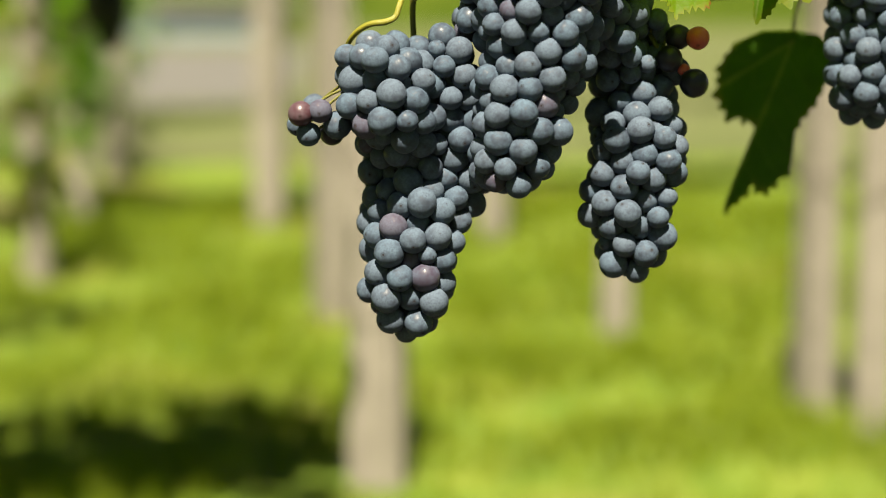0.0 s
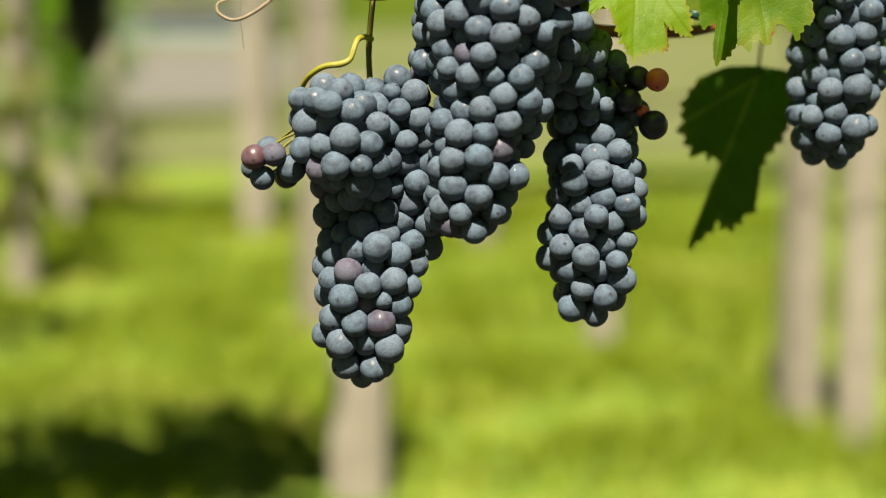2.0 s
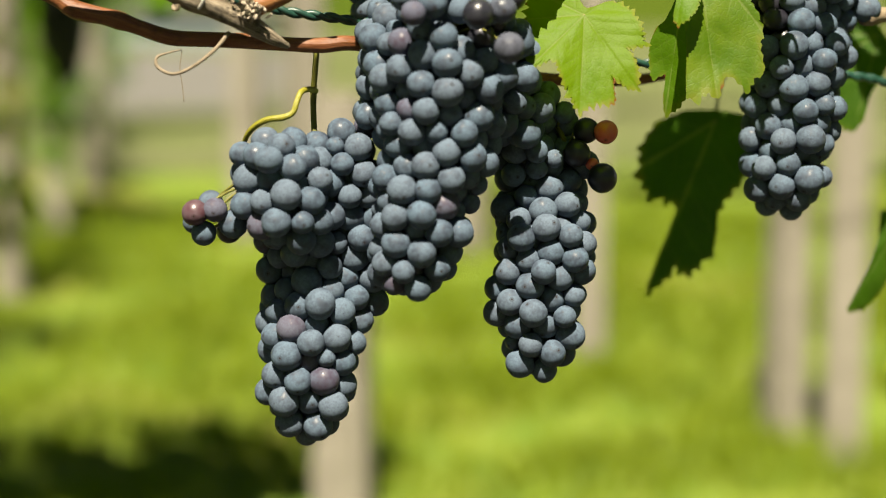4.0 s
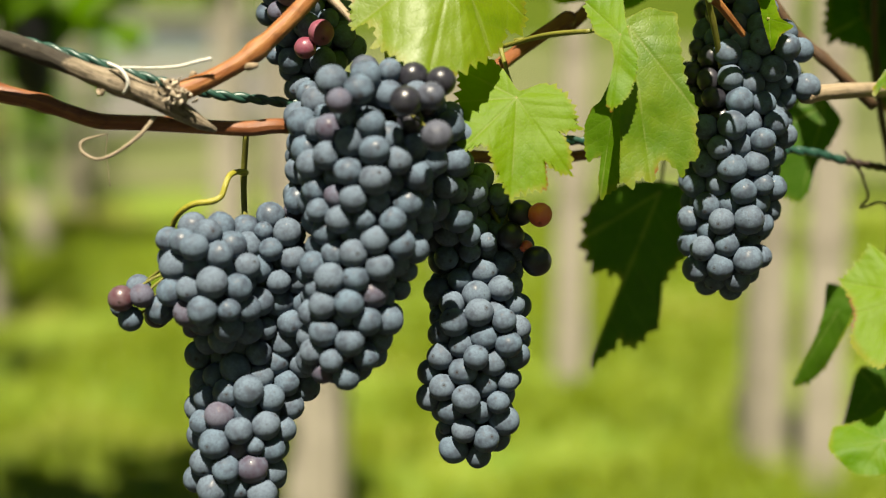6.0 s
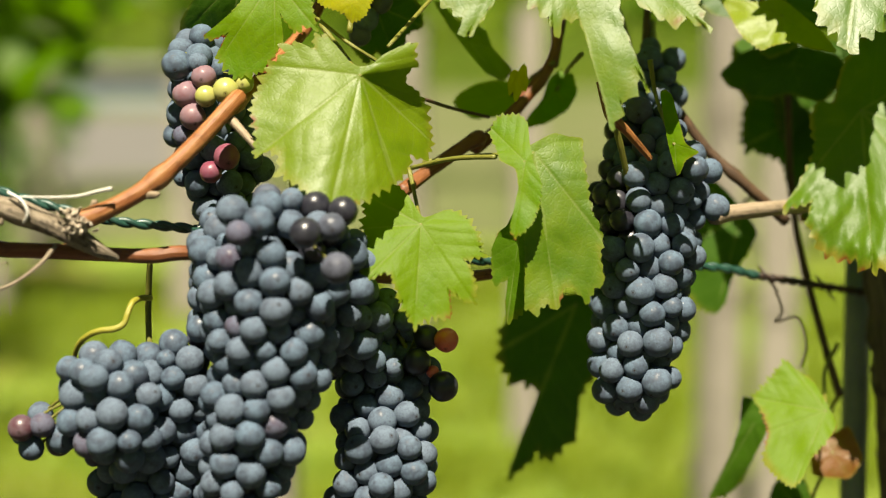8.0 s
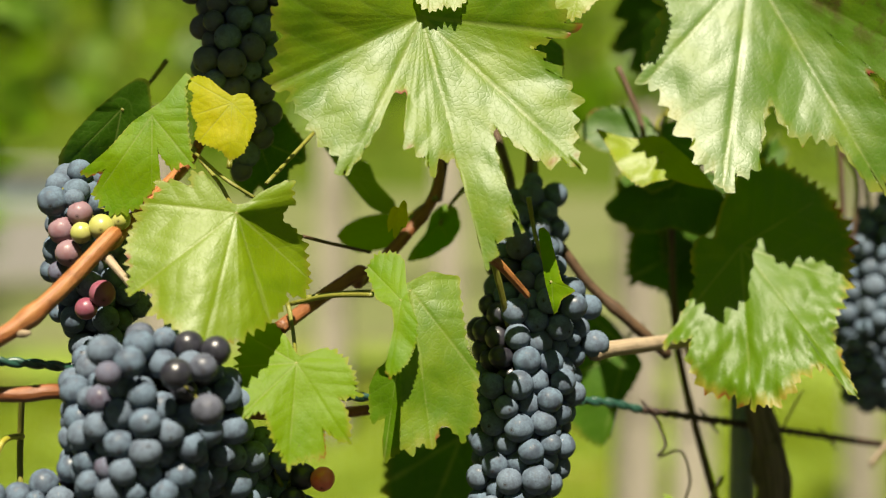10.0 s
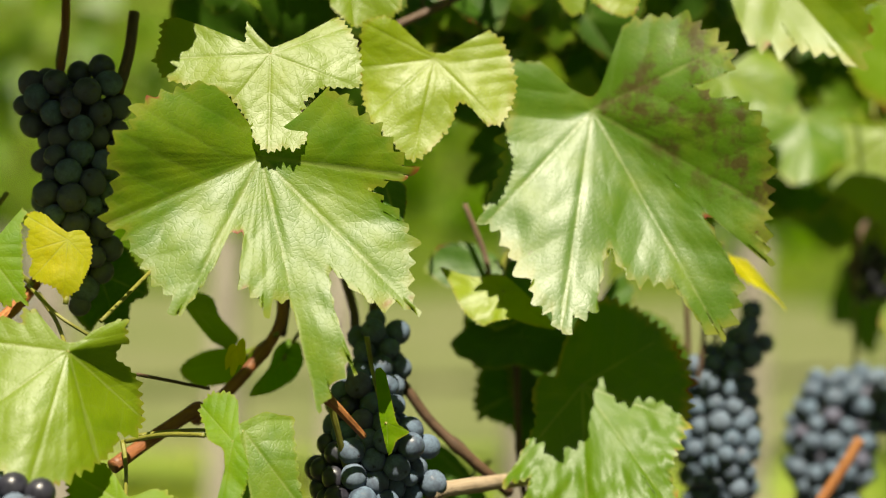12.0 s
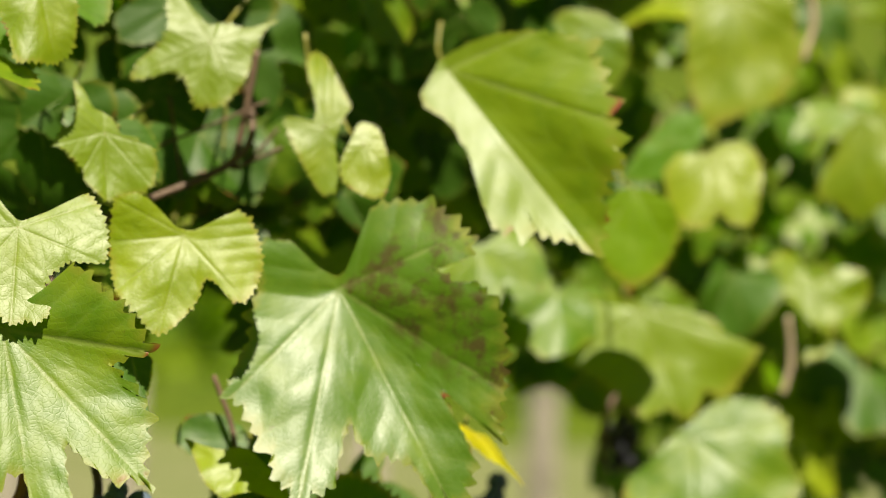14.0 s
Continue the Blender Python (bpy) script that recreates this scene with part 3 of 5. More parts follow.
JAG = ((0, 1.00), (10.4, .78), (23.6, .66), (40.2, .70), (45.6, 1.05), (51.6, 1.32), (61.5, 1.11), (68.5, .87), (80.4, .69), (99, .67), (120.4, .91), (134.4, 1.05), (137.6, .72), (140.8, .51), (163.1, .25), (200.2, .35), (236.7, .61), (237.3, .91), (237.9, 1.12), (242.6, .85), (272.2, .64), (295.9, .73), (321.4, .84), (337.8, .96))
CREASED = ((-0, 1.00), (24.7, .75), (32, .61), (53.1, .58), (69.1, .62), (78, .76), (96.2, .62), (107.6, .47), (140.1, .61), (152.3, .90), (157.3, .68), (157.9, .38), (174.7, .31), (213.3, .24), (278.5, .23), (279.1, .33), (279.7, .46), (286.4, .51), (288.7, .73), (302.9, .88), (320.5, 1.04), (332.6, .99), (347.2, .94))
STRAP = ((0, 1.00), (17.1, .74), (65, .54), (98.9, .63), (107.6, .48), (114.2, .18), (154.4, .31), (160.9, .95), (164.6, 1.10), (171.4, 1.14), (179.9, 1.03), (232.6, .50), (237.9, .33), (323.4, .25), (339.2, .65), (347.8, .96))
SPADE = ((0, 1.00), (18.8, .88), (40.4, .78), (60.9, .58), (174.4, .41), (203.9, .39), (233.8, .39), (299.3, .44), (328.3, .74), (348.2, 1.01))
BLUR_A = ((0, 1.00), (19.1, 1.08), (46.4, .85), (70.8, .71), (91.5, .49), (92.1, .09), (209.9, .19), (239.3, .43), (263.2, .61), (288.5, .74), (317.5, .97), (330.1, 1.10), (343.7, .97), (351, .77))
BLUR_B = ((0, 1.00), (16.7, .86), (30.1, .69), (48.5, .57), (59.3, .40), (96.5, .13), (268.7, .16), (288.9, .41), (306.8, .60), (328.1, .75), (340.4, .86))
BLUR_C = ((0, 1.00), (6.2, .85), (19.5, .93), (33.6, .74), (57.9, .66), (72, .75), (102.3, .87), (121.5, 1.09), (122.1, .76), (122.7, .57), (130.6, .35), (140.5, .16), (215.2, .06), (290, .33), (297.7, .62), (308.3, .77), (308.9, 1.00), (309.5, 1.09), (335.9, 1.05), (343.4, .87), (354.3, 1.01))
BLUR_D = ((0, 1.00), (27.3, .88), (50.1, .85), (58.4, .70), (63.2, .38), (99.6, .18), (169.2, .12), (205.9, .31), (222.4, .51), (242.2, .73), (260.2, .91), (280.1, .86), (292.5, 1.07), (307, 1.10), (329, 1.00))
BLUR_E = ((0, 1.00), (4.7, .99), (13.5, .79), (27.4, .59), (47.7, .40), (87.9, .30), (222.9, .21), (254, .43), (292.2, .55), (302.2, .69), (326.9, .87), (341.2, .86))
BLUR_F = ((0, 1.00), (14.8, .88), (25.8, .90), (31.8, .76), (34.9, .45), (55.5, .26), (157, .06), (258.4, .20), (299.8, .44), (331.4, .74), (343.2, .86))
BLUR_G = ((0, 1.00), (36.9, .57), (95.5, .77), (139.8, 1.64), (164.7, 1.39), (197.8, .37), (232.1, 1.07), (253.9, 1.45), (278.1, 1.44), (308.2, 1.12))
BLUR_H = ((0, 1.00), (18.5, .68), (29.3, .37), (106.2, .65), (127.7, .76), (145.1, .67), (201.3, .39), (272.2, .52), (322.8, .72))
BLUR_I = ((0, 1.00), (14.3, 1.17), (41.9, .63), (107.7, .38), (151.6, .58), (191.5, .81), (231.3, .57), (295.9, .48), (337.7, .74))
EDGED = ((0, 1.00), (12.9, .99), (28.1, .97), (47.1, .73), (67.9, .79), (77.3, .91), (88.7, .82), (120.1, .81), (120.7, .64), (136.5, .40), (295.1, .23), (336.4, .38), (354.7, .62), (355.3, .87))
BLADE_A = ((0, 1.00), (7, .40), (58.4, .15), (126.6, .33), (161.8, .27), (211.8, .28), (339.7, .63), (349.4, .86))
BLADE_B = ((0, 1.00), (104.8, .44), (177.4, .45), (264.5, .49), (305.4, .55), (341.8, .84))
LOW = ((-0, 1.00), (43.9, 1.23), (68, 1.14), (79, .82), (118.5, .60), (142.4, .77), (179, .41), (197.2, 1.16), (245.2, 1.38), (270.6, 1.09))
RED = ((-0, 1.00), (50.2, .73), (120.5, .54), (171.2, 1.07), (240.5, 1.02), (287.6, 1.02))
HANGING = ((0, 1.00), (0.6, .86), (1.2, .55), (1.8, .47), (7.6, .51), (24, .53), (36.8, .48), (51.6, .41), (68.1, .31), (88.1, .17), (162.8, .06), (237.7, .16), (276, .25), (315.7, .35), (336.1, .47), (337.9, .68), (345.3, .80), (350, .84), (352.7, .80), (356, .90))
NARROW = ((0, 1.00), (94, .21), (168.7, 1.72), (174.9, 1.77), (181.4, 1.54), (195.3, .71), (274, .32), (292.8, .81), (333.1, .61), (353.1, .93))
SMALL_A = ((0, 1.00), (9.2, .87), (25.1, .61), (53.8, .35), (130.9, .26), (149.3, .67), (200.1, .25), (292.2, .36), (332.6, .76), (351.3, .95))
SMALL_B = ((0, 1.00), (6.2, .75), (17.2, .32), (101.3, .28), (148.9, .42), (183.2, .47), (235.9, .42), (288.4, .45), (336.6, .70))
STRIP = ((0, 1.00), (12.9, .67), (41.5, .21), (165.2, .39), (180.9, .99), (188.5, .98), (193.8, .46), (271.7, .42), (324.9, .46), (343.5, 1.01))
CORNER = ((0, 1.00), (15.7, .94), (28.7, 1.00), (44.3, .71), (85, .62), (115.4, .44), (164.8, .16), (260.8, .30), (301.6, .51), (334, .75), (345, .92))
THREE = ((-176, .05), (-112, .28), (-90, .46), (-54, .72), (-40, .80), (-27, .92), (-18, .68), (-8, .92), (0, 1.0), (10, .9), (28, .64), (47, .82), (70, .7), (95, .55), (115, .57), (144, .48), (160, .2), (176, .05))
WINGED = ((-176, .05), (-150, .2), (-122, .73), (-100, .85), (-79, .94), (-66, .97), (-45, .72), (-25, .85), (0, 1.0), (18, .8), (42, .55), (69, .9), (85, 1.13), (106, 1.0), (125, .6), (150, .3), (176, .05))
OUTLINES = [SPLIT, BROAD, ROUND, SHARP, OPEN, TONGUE, CREASED, EDGED, THREE, WINGED]
OUTLINES += [tuple((-q, r) for q, r in reversed(o)) for o in OUTLINES]


def leaf(vine, centre, tip, normal, material, seed, stalk=None, label="", hook=(0, 0.018, 0.0), lean=None, outline=None, **shape):
    """A leaf of the vine: its blade, from the stalk's joint to the tip, with its stalk.
    lean: how steeply the blade comes forward towards the right and downwards."""
    centre, tip = Vector(centre), Vector(tip)
    ahead = tip - centre
    z = Vector(normal).normalized()
    if lean is None:
        y = ahead.normalized()
        z = (z - y * z.dot(y)).normalized()
        size = ahead.length
    else:
        flat = ahead - z * ahead.dot(z)
        y, size = flat.normalized(), flat.length
        right, down = Vector((1, 0, 0)), Vector((0, 0, -1))
        x = y.cross(z)
        shape["tilt"] = (lean[0] * x.dot(right) + lean[1] * x.dot(down), lean[0] * y.dot(right) + lean[1] * y.dot(down))
    x = y.cross(z)
    v, f, layers = leaf_data(seed, outline or OUTLINES[seed % len(OUTLINES)], **shape)
    turn = Matrix((x, y, z)).transposed()
    ob = mesh_object("leaf", [turn @ (Vector(q) * size) for q in v], f, material, vine, True, label, layers)
    ob.location = centre - Vector(vine.location)
    if stalk is not None:
        mid = (Vector(stalk) + centre) / 2 + Vector(hook)
        v, f, uv = tube_data([(0, 0, -0.0006), tuple(mid - centre), tuple(Vector(stalk) - centre)], [0.0011, 0.0011, 0.0016], 7, 7)
        mesh_object("leaf_stalk", v, f, K_GREEN, ob, True, "", {"along": uv})
    return ob


# ---- ground ----
def ground_material():
    m = Nodes("mown_grass")
    where = m.coords()
    big, mid, fine = m.noise(0.9, 4.0, 0.6, where), m.noise(5.0, 4.0, 0.6, where), m.noise(60.0, 3.0, 0.7, where)
    colour = m.mix(m.ramp(mid, 0.36, 0.64), (0.104, 0.172, 0.017), (0.178, 0.226, 0.030))
    colour = m.mix(m.ramp(big, 0.50, 0.72), colour, (0.200, 0.165, 0.035))
    colour = m.mix(m.math("MULTIPLY", m.ramp(fine, 0.5, 0.7), 0.5), colour, (0.028, 0.058, 0.005))
    return m.done(colour, 0.85, m.bump(fine, 0.8, 0.03), spec=0.2)


M_GRASS = ground_material()
M_TRACK = plain_material("pale_gravel_track", (0.080, 0.076, 0.068), (0.110, 0.105, 0.096), 3.0, 0.95, 0.6, 0.02)
mesh_g = bmesh.new()
bmesh.ops.create_grid(mesh_g, x_segments=2, y_segments=2, size=400)
me_g = bpy.data.meshes.new("ground")
mesh_g.to_mesh(me_g)
me_g.materials.append(M_GRASS)
ground = tagged(new("ground", me_g), "sunlit yellow-green mown grass between the vine rows", "grass", kind="structure")

# a dry paler meadow past the mown alley
def meadow_material():
    m = Nodes("dry_meadow")
    where = m.coords()
    big, fine = m.noise(0.35, 4.0, 0.6, where), m.noise(14.0, 3.0, 0.7, where)
    colour = m.mix(m.ramp(big, 0.35, 0.65), (0.080, 0.100, 0.032), (0.115, 0.118, 0.060))
    colour = m.mix(m.math("MULTIPLY", m.ramp(fine, 0.45, 0.7), 0.45), colour, (0.045, 0.060, 0.012))
    return m.done(colour, 0.9, m.bump(fine, 0.8, 0.05), spec=0.1)


fv, ff = [], []
for i in range(61):
    x = -60 + 2 * i
    fv += [(x, 10.5 + 0.12 * x + 0.7 * noise.noise((x * 0.9, 0.0, 3.0)), 0.012), (x, 70, 0.012)]
    ff += [(2 * i, 2 * i + 2, 2 * i + 3, 2 * i + 1)] if i < 60 else []
tagged(mesh_object("meadow", fv, ff, meadow_material()), "dry pale meadow beyond the mown alley", "meadow", kind="structure")

# a pale track across the far end of the rows
track = mesh_object("road", [(-3.4, 15.4, 0.03), (-1.4, 16.5, 0.03), (-2.6, 34, 0.05), (-6.6, 33, 0.05), (-3.4, 15.4, -0.1), (-1.4, 16.5, -0.1), (-2.6, 34, -0.1), (-6.6, 33, -0.1)],
                    [(0, 1, 2, 3), (0, 4, 5, 1), (3, 2, 6, 7), (1, 5, 6, 2), (0, 3, 7, 4)], M_TRACK, None, False)
tagged(track, "pale gravel track beyond the vineyard rows", "track", kind="structure")


# dark sheet out of view, added to cut bounce light under the berries
M_BOUNCE_CUT = plain_material("bounce_cutting_dark_floor", (0.013, 0.010, 0.007), (0.028, 0.021, 0.014), 6.0, 0.95, 0.8, 0.01)
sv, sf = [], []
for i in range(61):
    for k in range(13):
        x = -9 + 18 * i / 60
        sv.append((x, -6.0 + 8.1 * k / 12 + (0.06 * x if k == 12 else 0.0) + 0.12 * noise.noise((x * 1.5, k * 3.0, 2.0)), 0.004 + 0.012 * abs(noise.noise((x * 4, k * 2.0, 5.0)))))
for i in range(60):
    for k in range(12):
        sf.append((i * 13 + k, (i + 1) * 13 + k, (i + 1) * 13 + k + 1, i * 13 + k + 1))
tagged(mesh_object("soil", sv, sf, M_BOUNCE_CUT), "unseen dark ground sheet added to cut light bounced onto the grapes", "soil", kind="structure")


def grass_tufts(x0, x1, y0, y1, count, tall, seed):
    rng = np.random.default_rng(seed)
    verts, faces = [], []
    for i in range(count):
        x, y = rng.uniform(x0, x1), rng.uniform(y0, y1)
        lush = max(0.0, noise.noise((x * 2.3, y * 2.3, 4.0)) + 0.35) * 1.6
        if rng.random() > 0.25 + lush:
            continue
        h, a, lean = tall * rng.uniform(0.4, 1.2) * (0.6 + lush), rng.uniform(0, 6.28), rng.normal(size=2) * 0.45
        w = rng.uniform(0.003, 0.006)
        dx, dy = w * math.cos(a), w * math.sin(a)
        k = len(verts)
        verts += [(x - dx, y - dy, 0), (x + dx, y + dy, 0), (x + dx * 0.7 + lean[0] * h * 0.4, y + dy * 0.7 + lean[1] * h * 0.4, h * 0.6),
                  (x - dx * 0.7 + lean[0] * h * 0.4, y - dy * 0.7 + lean[1] * h * 0.4, h * 0.6), (x + lean[0] * h, y + lean[1] * h, h)]
        faces += [(k, k + 1, k + 2, k + 3), (k + 3, k + 2, k + 4)]
    return verts, faces


M_BLADE = leaf_material("grass_blades", (0.142, 0.176, 0.008), (0.094, 0.140, 0.005), 0.0, 0.35, 0.6, 0.12)
v, f = grass_tufts(-1.6, 2.6, 2.4, 8.5, 42000, 0.055, 5)
tagged(mesh_object("grass", v, f, M_BLADE, None, True, "", {"vein": [(0.3, 0.3)] * len(v), "rim": [(0.3, 0)] * len(v)}),
       "short yellow-green grass blades on the vineyard floor", "grass", kind="stuff")


def vineyard_post(x, y, width, tall, seed):
    rng = np.random.default_rng(seed)
    body = thing("vineyard_post", "pale weathered concrete trellis post standing in grass", "post", (x, y, 0), "posts of the next rows")
    b = bmesh.new()
    bmesh.ops.create_cube(b, size=1)
    for q in b.verts:
        k = 0.5 if q.co.z < 0 else 0.44
        q.co = Vector((q.co.x * width * 2 * k, q.co.y * width * 2 * k, (q.co.z + 0.5) * tall - (0.05 if q.co.z < 0 else 0)))
    bmesh.ops.bevel(b, geom=b.edges[:], offset=width * 0.14, segments=2, affect="EDGES")
    bmesh.ops.rotate(b, verts=b.verts, cent=(0, 0, 0), matrix=Matrix.Rotation(rng.uniform(-0.008, 0.008), 3, "Y") @ Matrix.Rotation(rng.uniform(-0.5, 0.5), 3, "Z"))
    me = bpy.data.meshes.new("shaft")
    b.to_mesh(me)
    me.materials.append(M_POST)
    new("shaft", me).parent = body
    for z in (0.45 * tall, 0.78 * tall):
        v, f, uv = tube_data([(-width * 0.62, -width * 0.62, z), (width * 0.62, -width * 0.62, z + 0.004), (width * 0.62, width * 0.62, z), (-width * 0.62, width * 0.62, z + 0.004), (-width * 0.62, -width * 0.62, z)], 0.002, 6, 3)
        mesh_object("wire_loop", v, f, M_STEEL, body, True, "", {"along": uv})
    return body


POSTS = [(-0.125, 3.42, 0.108), (-0.33, 5.3, 0.11), (-0.73, 7.5, 0.13), (0.20, 7.0, 0.11), (0.49, 5.0, 0.085), (0.86, 4.05, 0.085), (0.95, 3.85, 0.085), (-1.75, 9.5, 0.14), (1.75, 5.2, 0.09), (2.9, 6.2, 0.1), (-1.38, 6.0, 0.09), (-1.60, 7.8, 0.09), (-2.1, 11.5, 0.1), (-2.5, 14.0, 0.1)]
for i, (x, y, w) in enumerate(POSTS):
    vineyard_post(x, y, w, 0.82 if i == 0 else 1.22, i)


# ---- foliage of the rows behind ----
def crown(x0, y0, x1, y1, low, high, count, size, seed, thick=0.28, sag=0.2):
    """Many small lobed leaves hung along a row, uneven below."""
    rng = np.random.default_rng(seed)
    shape = [(0, -0.25), (0.45, -0.45), (0.55, 0.05), (0.38, 0.2), (0.3, 0.75), (0, 1.0), (-0.3, 0.75), (-0.38, 0.2), (-0.55, 0.05), (-0.45, -0.45)]
    verts, faces, uv, rim = [], [], [], []
    along = Vector((x1 - x0, y1 - y0, 0))
    out = along.normalized().cross(Vector((0, 0, 1)))
    for i in range(count):
        u = rng.random()
        lumps = noise.noise((u * along.length * 1.1, seed * 7.3, 0.5))
        z = low + sag * lumps + (high - low) * rng.random() ** 1.15
        c = Vector((x0, y0, 0)) + along * u + out * rng.normal() * thick * 0.6 + Vector((0, 0, z))
        turn = Euler((rng.uniform(0.2, 1.6), rng.uniform(-0.6, 0.6), rng.uniform(0, 6.28))).to_matrix()
        s = size * rng.uniform(0.6, 1.25)
        k = len(verts)
        verts.append(c)
        uv.append((0, 0))
        rim.append((0, 0))
        for px, py in shape:
            verts.append(c + turn @ Vector((px * s, py * s, -0.25 * s * (px * px + py * py) + 0.12 * s * abs(px))))
            uv.append((abs(py), abs(px)))
            rim.append((0.9, 0))
        faces += [(k, k + 1 + j, k + 1 + (j + 1) % 10) for j in range(10)]
    return verts, faces, {"vein": uv, "rim": rim}


def far_row(label, x0, y0, x1, y1, low, high, count, size, seed, material=None, **how):
    row = thing("vine_row", label, "vines", ((x0 + x1) / 2, (y0 + y1) / 2, 0), "rows behind")
    v, f, layers = crown(x0 - row.location[0], y0 - row.location[1], x1 - row.location[0], y1 - row.location[1], low, high, count, size, seed, **how)
    tagged(mesh_object("foliage", v, f, material or L_MAIN, row, True, "mass of green vine leaves", layers), kind="stuff")
    for k in range(3):
        z = low + (high - low) * (0.35 + 0.25 * k)
        tube("cane", [(x0 + (x1 - x0) * u, y0 + (y1 - y0) * u, z + 0.03 * math.sin(9 * u + k)) for u in (0.02, 0.25, 0.5, 0.75, 0.98)], 0.006, K_BROWN, row, "brown cane among the leaves", sides=7)
    return row


far_row("sunlit green vine row behind the grass alley", -3.6, 1.85, -0.36, 2.87, 1.02, 1.95, 2000, 0.085, 21)
# this row is never in view; it is added to darken the fill light
far_row("unseen vine row added behind the camera to block sky light", -4.5, -2.6, 4.5, -1.0, 0.75, 2.1, 2600, 0.10, 25)
far_row("straggling olive vine branches by the alley", -2.2, 4.5, -1.05, 4.9, 0.35, 1.2, 160, 0.08, 26, L_OLIVE, thick=0.2)
far_row("olive straggling vines along the receding posts", -1.3, 5.5, -2.5, 13.8, 0.45, 1.35, 520, 0.07, 28, thick=0.22)
far_row("green vine row further off", -5.5, 5.9, 7.0, 10.9, 1.22, 2.3, 1500, 0.14, 22, sag=0.3)
far_row("distant green vine row", -9, 11, 12.0, 19, 1.25, 2.9, 3200, 0.13, 23, sag=0.3)
far_row("low green vines at the end of the alley", 2.6, 6.2, 7.5, 9.0, 0.25, 2.1, 1300, 0.10, 27, thick=0.35)

# ---- beyond the rows ----
M_HILL = plain_material("wooded_slope", (0.026, 0.048, 0.004), (0.058, 0.080, 0.008), 0.5, 0.95, 0.8, 0.3, spec=0.05)
hv, hf = [], []
for i in range(61):
    a = math.pi * (i / 60 * 1.4 - 0.2)
    for k in range(7):
        d = 60 + 22 * k
        h = (k * 9.5) * (1 + 0.35 * noise.noise((i * 0.35, k * 0.5, 1.0))) + 1.6 * noise.noise((i * 1.7, k * 2.1, 3.0)) * (k > 0)
        hv.append((d * math.cos(a), d * math.sin(a), h - 0.05))
for i in range(60):
    for k in range(6):
        hf.append((i * 7 + k, (i + 1) * 7 + k, (i + 1) * 7 + k + 1, i * 7 + k + 1))
tagged(mesh_object("backdrop", hv, hf, M_HILL), "distant wooded green slope", "hillside", kind="structure")

M_SHED = plain_material("blue_grey_sheet_wall", (0.1650, 0.2035, 0.2420), (0.2200, 0.2585, 0.2915), 2.0, 0.6)
M_ROOF = plain_material("grey_sheet_roof", (0.1650, 0.1595, 0.1540), (0.2200, 0.2090, 0.1980), 2.0, 0.6)
shed = thing("farm_shed", "low blue-grey farm shed beyond the gravel track", "shed", (-6.3, 44, 0))
for name, w, d, z0, z1, mat in (("wall", 5.0, 3.0, -0.1, 0.75, M_SHED), ("roof", 5.6, 3.6, 0.75, 0.95, M_ROOF)):
    b = bmesh.new()
    bmesh.ops.create_cube(b, size=1)
    for q in b.verts:
        q.co = Vector((q.co.x * w, q.co.y * d, z0 if q.co.z < 0 else z1))
    bmesh.ops.bevel(b, geom=b.edges[:], offset=0.04, segments=1, affect="EDGES")
    me = bpy.data.meshes.new(name)
    b.to_mesh(me)
    me.materials.append(mat)
    new(name, me).parent = shed

# ---- the vine ----
vine = thing("grapevine", "fruiting grapevine trained along a wire, green leaves and red-brown canes", "grapevine", (0.4139, 1.1200, 0.8635))

tube("cane", [(-0.1539, 0.9300, 1.0293), (-0.1380, 0.9320, 1.0232), (-0.1249, 0.9350, 1.0194), (-0.1118, 0.9380, 1.0146), (-0.0984, 0.9400, 1.0085), (-0.0847, 0.9410, 1.0029), (-0.0709, 0.9420, 0.9981), (-0.0571, 0.9430, 0.9924), (-0.0446, 0.9440, 0.9859), (-0.0336, 0.9460, 0.9790), (-0.0266, 0.9510, 0.9751)], [.00541, .00541, .00484, .00498, .00470, .00484, .00513, .00569, .00484, .00313, .00142], K_GREY, vine, "rough grey-brown two-year-old cane, blackened at one end", nodes=(0.62,), wobble=0.22, sides=16)
tube("cane", [(-0.1600, 0.9620, 1.0061), (-0.1454, 0.9600, 0.9990), (-0.1362, 0.9590, 0.9936), (-0.1166, 0.9580, 0.9891), (-0.1022, 0.9570, 0.9842), (-0.0878, 0.9560, 0.9797), (-0.0735, 0.9560, 0.9788), (-0.0592, 0.9560, 0.9783), (-0.0308, 0.9580, 0.9764), (-0.0108, 0.9600, 0.9755), (0.0090, 0.9660, 0.9760), (0.0458, 1.0000, 0.9662), (0.1063, 1.0300, 0.9554), (0.1644, 1.0600, 0.9532), (0.2060, 1.0900, 0.9607)], [.00427, .00427, .00484, .00413, .00399, .00413, .00399, .00399, .00370, .00399, .00384, .0036, .0034, .0032, .003], K_RED, vine, "smooth red-brown cane", nodes=(0.12, 0.46), wobble=0.08, sides=14)
tube("shoot", [(-0.0461, 0.9410, 0.9936), (-0.0398, 0.9410, 0.9962), (-0.0287, 0.9430, 1.0009), (-0.0136, 0.9480, 1.0092), (-0.0012, 0.9550, 1.0193), (0.0120, 0.9640, 1.0324), (0.0314, 0.9820, 1.0542), (0.0292, 0.9900, 1.0508), (0.0456, 1.0300, 1.0706), (0.0702, 1.0800, 1.1050), (0.0845, 1.1200, 1.1688)], [.0052, .0050, .0046, .0045, .0045, .0045, .0044, .0042, .0036, .0034, .003], K_ORANGE, vine, "orange-brown ripening shoot", nodes=(0.155, 0.40), wobble=0.06, sides=14)
